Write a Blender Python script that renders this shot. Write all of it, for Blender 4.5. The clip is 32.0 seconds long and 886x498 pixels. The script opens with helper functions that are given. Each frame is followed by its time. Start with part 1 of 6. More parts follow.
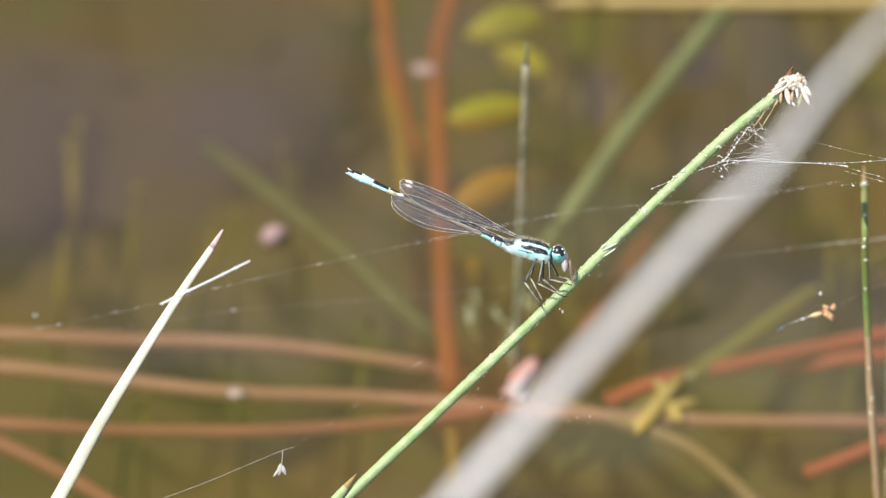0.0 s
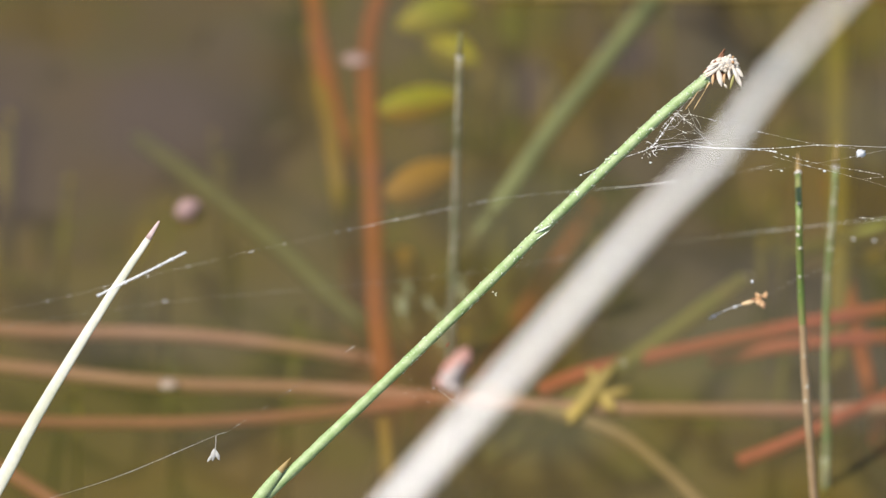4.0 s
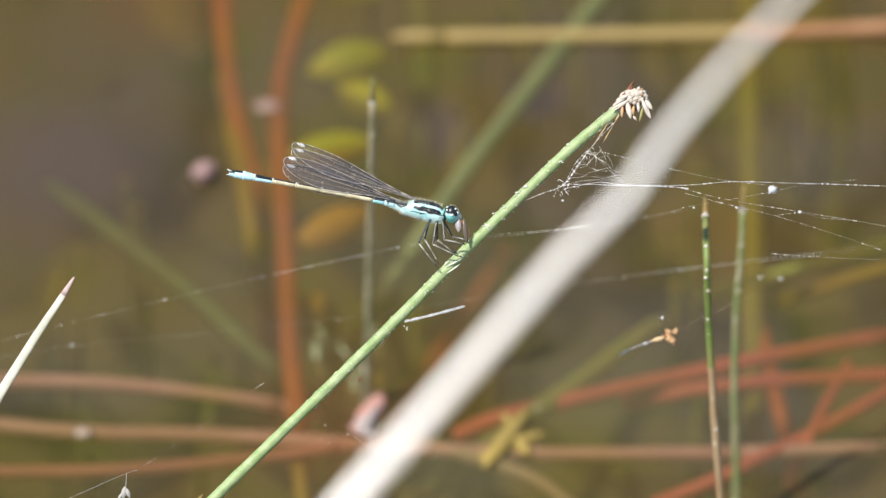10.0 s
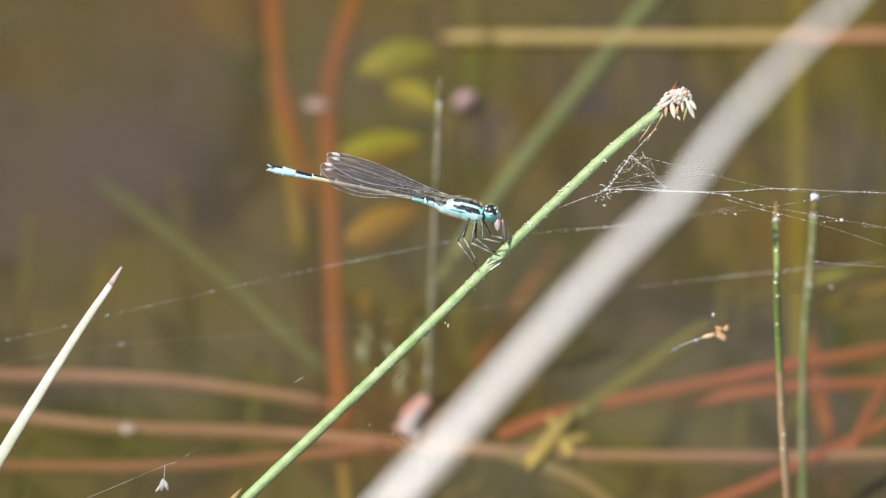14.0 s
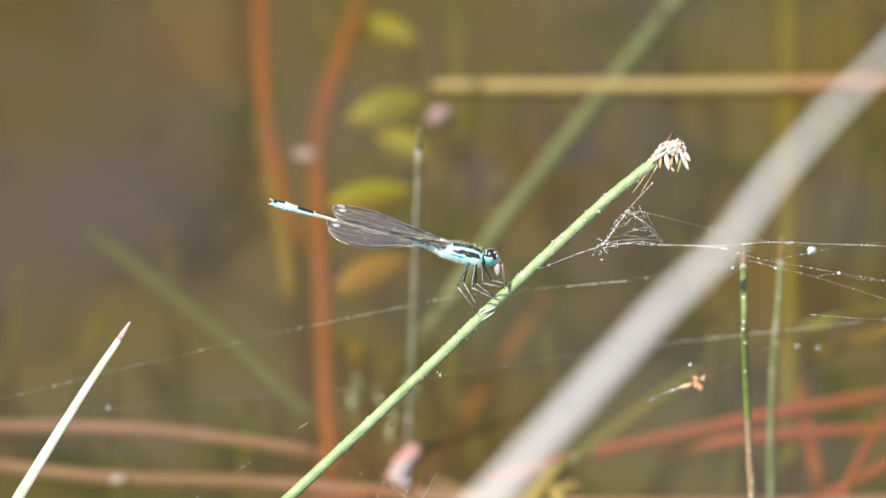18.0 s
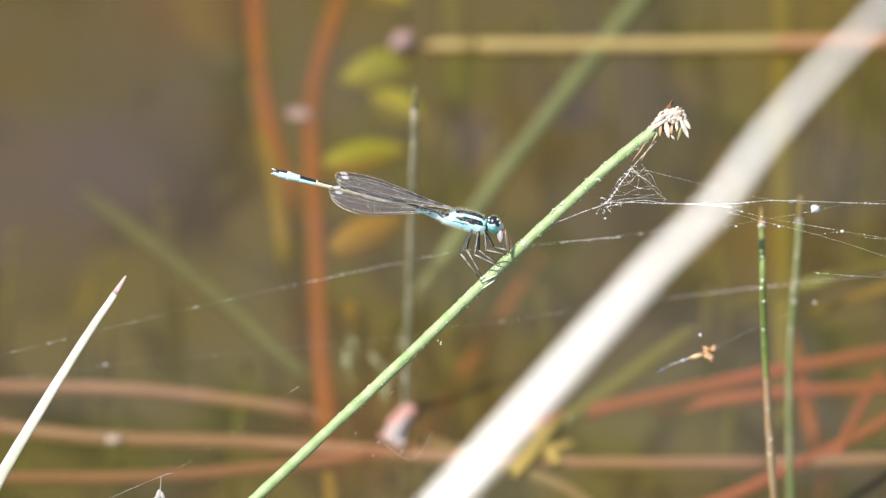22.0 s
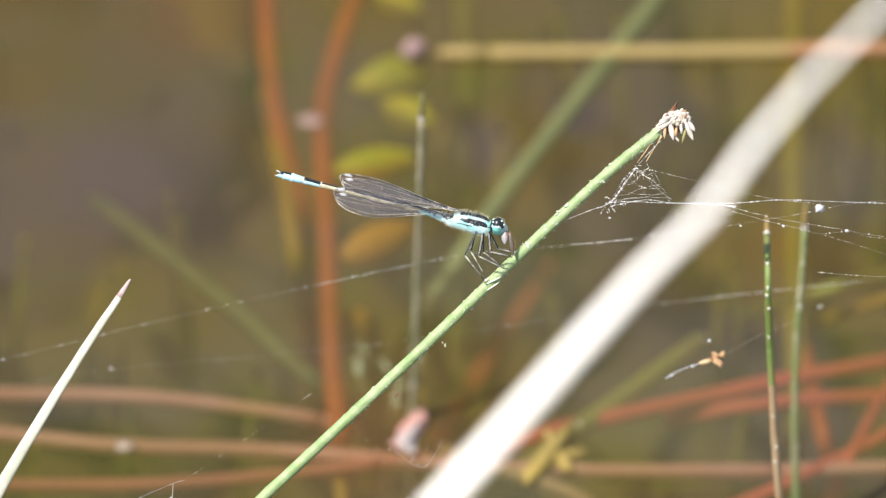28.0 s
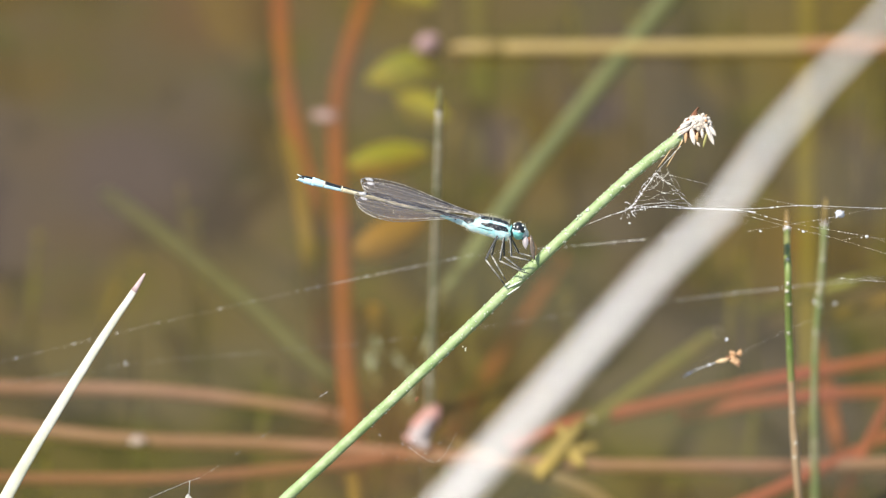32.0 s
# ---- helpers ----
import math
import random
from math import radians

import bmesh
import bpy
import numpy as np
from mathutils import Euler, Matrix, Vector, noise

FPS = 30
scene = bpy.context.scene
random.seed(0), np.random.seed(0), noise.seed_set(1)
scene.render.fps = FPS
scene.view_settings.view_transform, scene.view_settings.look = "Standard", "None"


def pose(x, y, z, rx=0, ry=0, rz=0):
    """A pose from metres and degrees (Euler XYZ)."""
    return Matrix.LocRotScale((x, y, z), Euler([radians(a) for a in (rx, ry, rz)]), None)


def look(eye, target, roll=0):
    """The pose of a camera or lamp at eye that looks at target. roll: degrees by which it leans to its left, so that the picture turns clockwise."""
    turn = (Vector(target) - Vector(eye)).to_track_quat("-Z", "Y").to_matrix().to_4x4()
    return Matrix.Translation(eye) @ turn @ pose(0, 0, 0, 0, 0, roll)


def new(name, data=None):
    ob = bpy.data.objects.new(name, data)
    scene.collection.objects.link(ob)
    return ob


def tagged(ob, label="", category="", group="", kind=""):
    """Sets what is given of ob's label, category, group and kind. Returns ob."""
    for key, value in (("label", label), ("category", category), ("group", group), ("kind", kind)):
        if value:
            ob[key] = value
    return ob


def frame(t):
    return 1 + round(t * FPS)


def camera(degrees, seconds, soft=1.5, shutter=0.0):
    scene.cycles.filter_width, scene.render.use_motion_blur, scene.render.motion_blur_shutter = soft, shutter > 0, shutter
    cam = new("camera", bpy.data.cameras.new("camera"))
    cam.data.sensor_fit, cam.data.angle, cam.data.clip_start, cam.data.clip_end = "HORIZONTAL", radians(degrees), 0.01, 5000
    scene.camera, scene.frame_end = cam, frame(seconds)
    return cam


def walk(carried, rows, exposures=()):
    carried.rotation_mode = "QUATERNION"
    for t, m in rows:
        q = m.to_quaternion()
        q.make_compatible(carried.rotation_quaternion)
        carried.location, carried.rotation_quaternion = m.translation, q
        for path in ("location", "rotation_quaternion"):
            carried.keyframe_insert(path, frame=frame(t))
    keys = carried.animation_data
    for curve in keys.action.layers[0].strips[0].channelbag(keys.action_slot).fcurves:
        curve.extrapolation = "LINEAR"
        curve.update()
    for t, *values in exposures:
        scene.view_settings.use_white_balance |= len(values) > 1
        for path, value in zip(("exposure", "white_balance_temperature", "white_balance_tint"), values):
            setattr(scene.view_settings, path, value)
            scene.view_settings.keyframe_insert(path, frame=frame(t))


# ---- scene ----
# One damselfly on a rush over a pond, seen through a long lens.
# Plan: water at z = 0, the focus plane 1.2 m in front of the eye.
# at(u, v, d): u and v in millimetres across and up the focus plane, d metres behind it, chosen to fit the camera's
# view.
PITCH = radians(42)
REACH = 1.2
FORE = Vector((0, math.cos(PITCH), -math.sin(PITCH)))
UP = Vector((0, math.sin(PITCH), math.cos(PITCH)))
RIGHT = Vector((1, 0, 0))
EYE = Vector((0, 0, 0.085)) - REACH * FORE


def at(u, v, d=0.0):
    return EYE + (REACH + d) / REACH * (REACH * FORE + (u * RIGHT + v * UP) / 1000)


def on(u, v, h=0.0):
    """The same line of sight, carried on to the height h."""
    way = at(u, v) - EYE
    return EYE + way * ((h - EYE.z) / way.z)


AIM = [
    (0, -14.20, -6.52, -0.19), (0.5, -12.61, -7.30, -0.19), (1, -11.80, -7.75, -0.19), (1.5, -11.36, -8.39, -0.18), (2, -9.39, -9.16, -0.22), (2.5, -6.88, -9.66, -0.30),
    (3, -7.29, -8.69, -0.26), (3.5, -6.61, -8.21, -0.18), (5.5, -2.99, -6.07, -0.09), (6, -1.75, -5.99, -0.15), (6.5, -2.03, -5.46, -0.17), (7, -1.47, -6.10, -0.18),
    (7.5, -0.23, -6.52, -0.22), (8, 0.72, -5.60, -0.22), (8.5, 1.14, -4.86, -0.13), (9, 3.34, -4.17, -0.13), (9.5, 5.42, -2.73, -0.13), (10, 5.40, -2.02, -0.12),
    (10.5, 4.89, -2.21, -0.14), (11, 5.05, -2.24, -0.15), (11.5, 6.42, -2.09, -0.12), (12, 4.20, -2.00, -0.06), (12.5, 2.70, -2.57, 0.05), (13, 4.04, -2.56, 0.06),
    (13.5, 3.56, -2.05, 0.19), (14, -0.58, -1.91, 0.39), (14.5, -0.68, -2.42, 0.47), (15, 0.88, 1.76, 0.49), (15.5, 0.62, 6.10, 0.34), (17.5, 1.66, 7.84, 0.21),
    (18, 0.71, 4.22, 0.17), (18.5, 2.79, 1.39, 0.14), (19, 4.27, -0.37, 0.06), (19.5, 3.57, -0.95, -0.01), (20, 3.47, -1.61, -0.01), (20.5, 2.61, -2.11, 0.00),
    (21, 2.37, -2.49, 0.01), (21.5, 1.77, -1.26, 0.06), (22, 1.41, -0.90, 0.05), (22.5, 0.82, -0.60, 0.04), (23, 1.17, -0.10, 0.04), (23.5, 1.12, 0.25, 0.03),
    (24, 0.86, 0.10, 0.00), (24.5, 1.24, 0.26, 0.00), (25, 1.27, 0.51, 0.00), (25.5, 0.85, 0.44, 0.03), (27.5, -0.22, 0.19, 0.03), (28, 0.00, 0.00, 0.00),
    (28.5, 0.38, 0.12, 0.02), (29, -1.04, 0.43, 0.02), (29.5, -1.33, 0.12, 0.03), (30, -0.72, -0.06, 0.03), (30.5, -0.36, 0.10, 0.04), (31, -1.09, -0.20, 0.03),
    (31.5, -2.00, -0.66, 0.04), (32, -1.69, -0.64, 0.07),
]

cam = camera(5.344, 32.0, soft=1.3, shutter=0.5)
cam.data.dof.use_dof, cam.data.dof.focus_distance, cam.data.dof.aperture_fstop = True, REACH, 18.0
walk(cam, [(t, look(EYE, at(u, v), r)) for t, u, v, r in AIM], [(0, 0.46), (1, 0.52), (2, 0.57), (3, 0.52), (3.5, 0.32), (9, 0.29), (14, 0.27), (15.5, 0.36), (17.5, 0.48), (19, 0.53), (28, 0.5), (32, 0.5)])

# ---- daylight ----
world = bpy.data.worlds.new("sky")
scene.world = world
world.use_nodes = True
SUN_TO = (-0.36 * RIGHT + 0.52 * UP - 0.74 * FORE).normalized()
sky = world.node_tree.nodes.new("ShaderNodeTexSky")
sky.sky_type, sky.sun_disc = "NISHITA", False
sky.sun_elevation = math.asin(SUN_TO.z)
sky.sun_rotation = math.atan2(SUN_TO.x, SUN_TO.y)
world.node_tree.links.new(sky.outputs[0], world.node_tree.nodes["Background"].inputs[0])
world.node_tree.nodes["Background"].inputs[1].default_value = 0.1
sun = new("sun", bpy.data.lights.new("sun", "SUN"))
sun.data.energy, sun.data.angle, sun.data.color = 4.6, radians(0.53), (1.0, 0.95, 0.87)
sun.matrix_world = look(SUN_TO * 10, (0, 0, 0))


# ---- materials ----
def mat(name, colour, second=None, scale=400.0, rough=0.6, bump=0.0, fine=0.0, thin=0.0, metal=0.0, coat=0.0):
    """A surface whose colour drifts between two tones at two scales, with grain as relief; thin: light that comes through."""
    m = bpy.data.materials.new(name)
    m.use_nodes = True
    nodes, links = m.node_tree.nodes, m.node_tree.links
    skin = nodes["Principled BSDF"]
    skin.inputs["Roughness"].default_value, skin.inputs["Metallic"].default_value = rough, metal
    skin.inputs["Coat Weight"].default_value = coat
    spot = nodes.new("ShaderNodeTexCoord")
    big, small = nodes.new("ShaderNodeTexNoise"), nodes.new("ShaderNodeTexNoise")
    big.inputs["Scale"].default_value, small.inputs["Scale"].default_value = scale, scale * 6
    big.inputs["Detail"].default_value, small.inputs["Detail"].default_value = 3, 4
    blend = nodes.new("ShaderNodeMath")
    blend.operation = "MULTIPLY_ADD"
    blend.inputs[1].default_value = 0.35
    ramp = nodes.new("ShaderNodeValToRGB")
    ramp.color_ramp.elements[0].position, ramp.color_ramp.elements[1].position = 0.45, 0.85
    ramp.color_ramp.elements[0].color = (*colour, 1)
    ramp.color_ramp.elements[1].color = (*(second or [0.7 * c for c in colour]), 1)
    for tex in (big, small):
        links.new(spot.outputs["Object"], tex.inputs["Vector"])
    links.new(small.outputs["Fac"], blend.inputs[0])
    links.new(big.outputs["Fac"], blend.inputs[2])
    links.new(blend.outputs[0], ramp.inputs[0])
    links.new(ramp.outputs[0], skin.inputs["Base Color"])
    if bump:
        relief = nodes.new("ShaderNodeBump")
        relief.inputs["Strength"].default_value, relief.inputs["Distance"].default_value = bump, fine or 0.0002
        links.new(blend.outputs[0], relief.inputs["Height"])
        links.new(relief.outputs[0], skin.inputs["Normal"])
    if thin:
        leaf, mix = nodes.new("ShaderNodeBsdfTranslucent"), nodes.new("ShaderNodeMixShader")
        links.new(ramp.outputs[0], leaf.inputs[0])
        mix.inputs[0].default_value = thin
        links.new(skin.outputs[0], mix.inputs[1])
        links.new(leaf.outputs[0], mix.inputs[2])
        links.new(mix.outputs[0], nodes["Material Output"].inputs[0])
    return m


def clear(name, tint, gloss_rough, ior, bump_scale=0.0, bump=0.0, distance=0.001, gloss=(0.9, 0.9, 0.9)):
    """See-through skin with a Fresnel gloss."""
    m = bpy.data.materials.new(name)
    m.use_nodes = True
    nodes, links = m.node_tree.nodes, m.node_tree.links
    nodes.remove(nodes["Principled BSDF"])
    pass_, shine, mix, edge = (nodes.new("ShaderNode" + k) for k in ("BsdfTransparent", "BsdfGlossy", "MixShader", "Fresnel"))
    pass_.inputs[0].default_value = (*tint, 1)
    shine.inputs["Color"].default_value, shine.inputs["Roughness"].default_value = (*gloss, 1), gloss_rough
    edge.inputs["IOR"].default_value = ior
    if bump:
        spot, tex, relief = nodes.new("ShaderNodeTexCoord"), nodes.new("ShaderNodeTexNoise"), nodes.new("ShaderNodeBump")
        tex.inputs["Scale"].default_value, tex.inputs["Detail"].default_value = bump_scale, 2
        relief.inputs["Strength"].default_value, relief.inputs["Distance"].default_value = bump, distance
        links.new(spot.outputs["Object"], tex.inputs["Vector"])
        links.new(tex.outputs["Fac"], relief.inputs["Height"])
        for node in (shine, edge):
            links.new(relief.outputs[0], node.inputs["Normal"])
    links.new(edge.outputs[0], mix.inputs[0])
    links.new(pass_.outputs[0], mix.inputs[1])
    links.new(shine.outputs[0], mix.inputs[2])
    links.new(mix.outputs[0], nodes["Material Output"].inputs[0])
    return m


# patches in the water's colour, mauve and grey ones painted as reflected sky: middle, half widths across and along in
# millimetres, tone
PALE_TONE = (0.136, 0.118, 0.056)
MAUVE_SHEEN, GREY_SHEEN, RUST_TONE, GREEN_TONE = (0.110, 0.083, 0.066), (0.118, 0.097, 0.058), (0.150, 0.088, 0.030), (0.088, 0.081, 0.015)
WATER_PATCHES = [((on(-42, 8), 26, 24), MAUVE_SHEEN), ((on(-63, 6), 16, 30), MAUVE_SHEEN), ((on(-30, 30), 16, 14), RUST_TONE), ((on(6, 13), 6, 9), MAUVE_SHEEN),
               ((on(17, 17), 6, 8), MAUVE_SHEEN), ((on(36, -12), 15, 12), GREY_SHEEN), ((on(-48, -27), 26, 9), GREEN_TONE), ((on(-8, -24), 15, 16), RUST_TONE), ((on(50, 8), 14, 16), GREY_SHEEN), ((on(8, -30), 16, 9), PALE_TONE), ((on(6, -4), 15, 13), PALE_TONE), ((on(27, -20), 17, 13), PALE_TONE), ((on(-58, -35), 26, 12), GREEN_TONE)]


def murky_water():
    """Pond water: part clear, part diffuse murk with sky reflection painted in as mauve and grey patches, and a Fresnel
    gloss on small ripples.
    """
    m = clear("pond water", (0.92, 0.88, 0.74), 0.03, 1.333, 22, 0.3, 0.003)
    nodes, links = m.node_tree.nodes, m.node_tree.links
    spot = nodes.new("ShaderNodeTexCoord")
    cloud, fleck = nodes.new("ShaderNodeTexNoise"), nodes.new("ShaderNodeTexNoise")
    for tex, scale in ((cloud, 24.0), (fleck, 60.0)):
        tex.inputs["Scale"].default_value, tex.inputs["Detail"].default_value = scale, 2
        links.new(spot.outputs["Object"], tex.inputs["Vector"])
    ramp = nodes.new("ShaderNodeValToRGB")
    ramp.color_ramp.elements[0].position, ramp.color_ramp.elements[1].position = 0.38, 0.62
    ramp.color_ramp.elements[0].color, ramp.color_ramp.elements[1].color = (0.114, 0.094, 0.054, 1), (0.128, 0.087, 0.016, 1)
    links.new(cloud.outputs["Fac"], ramp.inputs[0])
    green = nodes.new("ShaderNodeMix")
    green.data_type = "RGBA"
    soft = nodes.new("ShaderNodeMapRange")
    soft.inputs["From Min"].default_value, soft.inputs["From Max"].default_value = 0.48, 0.72
    links.new(fleck.outputs["Fac"], soft.inputs["Value"])
    links.new(soft.outputs[0], green.inputs["Factor"])
    links.new(ramp.outputs[0], green.inputs[6])
    green.inputs[7].default_value = (0.105, 0.099, 0.02, 1)
    shade = green.outputs[2]
    for (c, across, along), tone in WATER_PATCHES:
        away, size, far = (nodes.new("ShaderNodeVectorMath") for k in range(3))
        away.operation, size.operation, far.operation = "SUBTRACT", "MULTIPLY", "LENGTH"
        away.inputs[1].default_value, size.inputs[1].default_value = c, (1000 / across, 1000 / along, 0)
        links.new(spot.outputs["Object"], away.inputs[0])
        links.new(away.outputs[0], size.inputs[0])
        links.new(size.outputs[0], far.inputs[0])
        ragged, thick, tint = nodes.new("ShaderNodeMath"), nodes.new("ShaderNodeMapRange"), nodes.new("ShaderNodeMix")
        ragged.operation, tint.data_type = "ADD", "RGBA"
        links.new(far.outputs["Value"], ragged.inputs[0])
        links.new(cloud.outputs["Fac"], ragged.inputs[1])
        thick.interpolation_type = "SMOOTHSTEP"
        thick.inputs["From Min"].default_value, thick.inputs["From Max"].default_value = 1.6, 0.75
        links.new(ragged.outputs[0], thick.inputs["Value"])
        links.new(thick.outputs[0], tint.inputs["Factor"])
        links.new(shade, tint.inputs[6])
        tint.inputs[7].default_value = (*tone, 1)
        shade = tint.outputs[2]
    silt, blend = nodes.new("ShaderNodeBsdfDiffuse"), nodes.new("ShaderNodeMixShader")
    links.new(shade, silt.inputs["Color"])
    blend.inputs[0].default_value = 0.45
    clear_part = next(n for n in nodes if n.type == "BSDF_TRANSPARENT")
    gloss_mix = next(n for n in nodes if n.type == "MIX_SHADER" and n != blend)
    links.new(clear_part.outputs[0], blend.inputs[1])
    links.new(silt.outputs[0], blend.inputs[2])
    links.new(blend.outputs[0], gloss_mix.inputs[1])
    return m


MUD = mat("pond mud", (0.17, 0.115, 0.045), (0.10, 0.082, 0.03), 9, 0.9, 0.5, 0.004)
SILT_SKY = mat("silt tinted as reflected sky", (0.10, 0.078, 0.074), (0.075, 0.06, 0.05), 30, 0.9, 0.5, 0.002)
ALGAE = mat("green algae", (0.155, 0.125, 0.04), (0.125, 0.11, 0.034), 60, 0.9, 0.5, 0.002)
WATER = murky_water()
GRASSY = mat("bank grass", (0.06, 0.085, 0.025), (0.10, 0.09, 0.04), 3, 0.9, 0.6, 0.05)
RUSH = mat("green rush", (0.40, 0.48, 0.25), (0.25, 0.36, 0.13), 700, 0.55, 0.5, 0.0001)
RUSH_DULL = mat("dull rush", (0.24, 0.28, 0.07), (0.32, 0.29, 0.10), 160, 0.6, 0.2, 0.0002)
GREYGREEN = mat("grey-green rush", (0.15, 0.152, 0.05), (0.115, 0.12, 0.04), 120, 0.6, 0.2, 0.0002)
SUNKGREEN = mat("drowned green rush", (0.19, 0.215, 0.065), (0.14, 0.165, 0.05), 120, 0.6, 0.2, 0.0002)
RUSH_TAN = mat("tan rush", (0.30, 0.25, 0.14), (0.19, 0.22, 0.07), 150, 0.6, 0.3, 0.0002)
RED = mat("red rush", (0.56, 0.16, 0.035), (0.43, 0.115, 0.028), 60, 0.6, 0.2, 0.0003)
REDDULL = mat("dull red rush", (0.72, 0.17, 0.135), (0.56, 0.13, 0.09), 60, 0.6, 0.2, 0.0003)
ROSE = mat("rosy rush", (0.74, 0.45, 0.41), (0.58, 0.31, 0.26), 50, 0.45, 0.2, 0.0003)
DUSKROSE = mat("dusky rose rush", (0.62, 0.26, 0.20), (0.48, 0.19, 0.14), 50, 0.45, 0.2, 0.0003)
OCHRE = mat("ochre rush", (0.46, 0.30, 0.03), (0.34, 0.22, 0.03), 60, 0.6, 0.2, 0.0003)
DULLOCHRE = mat("withered ochre leaf", (0.36, 0.25, 0.05), (0.26, 0.19, 0.05), 160, 0.7, 0.3, 0.0003)
OLIVE = mat("olive weed", (0.22, 0.20, 0.03), (0.15, 0.16, 0.022), 60, 0.7, 0.2, 0.0003)
OLIVE_GOLD = mat("golden olive weed", (0.36, 0.29, 0.03), (0.26, 0.24, 0.03), 60, 0.7, 0.2, 0.0003)
LEAFY = mat("yellow-green leaf", (0.70, 0.60, 0.012), (0.44, 0.50, 0.012), 130, 0.5, 0.2, 0.0003)
STRAW = mat("bleached reed", (0.76, 0.735, 0.705), (0.67, 0.635, 0.605), 60, 0.5, coat=0.6)
STRAW.node_tree.nodes["Principled BSDF"].inputs["Coat Roughness"].default_value = 0.3
STRAW.node_tree.nodes["Principled BSDF"].inputs["Coat IOR"].default_value = 1.7
PALE = mat("pale dry blade", (0.70, 0.665, 0.565), (0.51, 0.51, 0.37), 220, 0.55, 0.5, 0.0002)
TIPPED = mat("purplish tip", (0.60, 0.46, 0.44), (0.46, 0.32, 0.30), 400, 0.6)
AMBER = mat("amber leaf", (0.66, 0.36, 0.015), (0.50, 0.27, 0.02), 90, 0.5, 0.2, 0.0003)
MOSS = mat("pale water moss", (0.24, 0.26, 0.10), (0.40, 0.40, 0.24), 500, 0.6, 0.3, 0.0002)
TAN = mat("tan twig", (0.33, 0.245, 0.075), (0.29, 0.19, 0.065), 40, 0.6, 0.3, 0.0003)
TANRED = mat("reddish twig", (0.36, 0.19, 0.07), (0.30, 0.14, 0.06), 70, 0.6, 0.3, 0.0003)
PALETAN = mat("pale tan stem", (0.54, 0.42, 0.25), (0.40, 0.29, 0.17), 60, 0.5, 0.2, 0.0003)
HUSK = mat("withered bract", (0.90, 0.86, 0.80), (0.80, 0.70, 0.58), 900, 0.7, 0.3, 0.0001, 0.35)
BROWN = mat("brown husk", (0.30, 0.13, 0.06), (0.20, 0.08, 0.04), 900, 0.7, 0.3, 0.0001)
ANTHER = mat("tan anther", (0.70, 0.52, 0.30), (0.50, 0.32, 0.16), 1200, 0.6)
FLORET = mat("dried floret", (0.58, 0.32, 0.15), (0.66, 0.44, 0.24), 500, 0.7, 0.3, 0.0001, 0.2)
GRAIN = mat("pollen grain", (0.75, 0.78, 0.66), (0.60, 0.66, 0.50), 2000, 0.6)
SILK = mat("spider silk", (0.86, 0.86, 0.86), (0.70, 0.72, 0.76), 300, 0.25, 0, 0, 0.2)
SCRAP = mat("grey scrap", (0.42, 0.41, 0.38), (0.62, 0.60, 0.56), 900, 0.7, 0.3, 0.0001, 0.3)
PINK = mat("pink petal", (0.52, 0.23, 0.19), (0.58, 0.34, 0.28), 200, 0.5, 0, 0, 0.2)
WHITE = mat("white petal", (0.74, 0.70, 0.66), (0.62, 0.55, 0.50), 200, 0.5, 0, 0, 0.2)
PETALWHITE = mat("dulled white petal", (0.56, 0.49, 0.46), (0.44, 0.36, 0.33), 260, 0.5, 0, 0, 0.2)
PALEBIT = mat("pale scrap", (0.33, 0.25, 0.18), (0.27, 0.19, 0.14), 200, 0.5)
ROSYBIT = mat("rosy scrap of petal", (0.30, 0.19, 0.15), (0.24, 0.15, 0.12), 200, 0.5)
MAUVE = mat("mauve bud", (0.34, 0.21, 0.20), (0.27, 0.17, 0.15), 150, 0.6)
BLACK = mat("black cuticle", (0.012, 0.014, 0.016), (0.02, 0.024, 0.026), 1500, 0.28, 0.15, 0.00004, coat=0.4)
BLUE = mat("pale blue cuticle", (0.74, 0.89, 0.89), (0.30, 0.58, 0.62), 1300, 0.4, 0.15, 0.00004)
TEAL = mat("turquoise cuticle", (0.16, 0.58, 0.52), (0.24, 0.62, 0.60), 900, 0.35, 0.15, 0.00004)
TEALPALE = mat("pale turquoise cuticle", (0.26, 0.62, 0.64), (0.48, 0.74, 0.74), 900, 0.35, 0.15, 0.00004)
FACE = mat("whitish cuticle", (0.66, 0.76, 0.72), (0.56, 0.64, 0.60), 1200, 0.35, 0.2, 0.00004)
TAILBLUE = mat("sky blue cuticle", (0.44, 0.78, 0.95), (0.60, 0.88, 0.97), 900, 0.35)
BUFF = mat("straw-yellow cuticle", (0.68, 0.62, 0.44), (0.50, 0.44, 0.28), 1200, 0.4)
DEEPBLUE = mat("vivid blue cuticle", (0.15, 0.60, 0.95), (0.20, 0.66, 0.97), 600, 0.3)
SPINE = mat("pale bristle", (0.72, 0.70, 0.55), (0.60, 0.58, 0.44), 2000, 0.5)
LEGPALE = mat("buff shin", (0.56, 0.54, 0.46), (0.10, 0.10, 0.09), 1500, 0.4)
VEIN = mat("dark vein", (0.02, 0.019, 0.02), (0.09, 0.08, 0.075), 1500, 0.25, coat=0.5)
VEINRIM = mat("pale rim vein", (0.13, 0.12, 0.11), (0.62, 0.58, 0.50), 1500, 0.3, coat=0.5)
VEINGOLD = mat("golden vein", (0.66, 0.56, 0.32), (0.48, 0.38, 0.20), 1500, 0.35)
STIGMA = mat("two-tone wing spot", (0.86, 0.87, 0.88), (0.40, 0.38, 0.38), 1300, 0.35, coat=0.4)


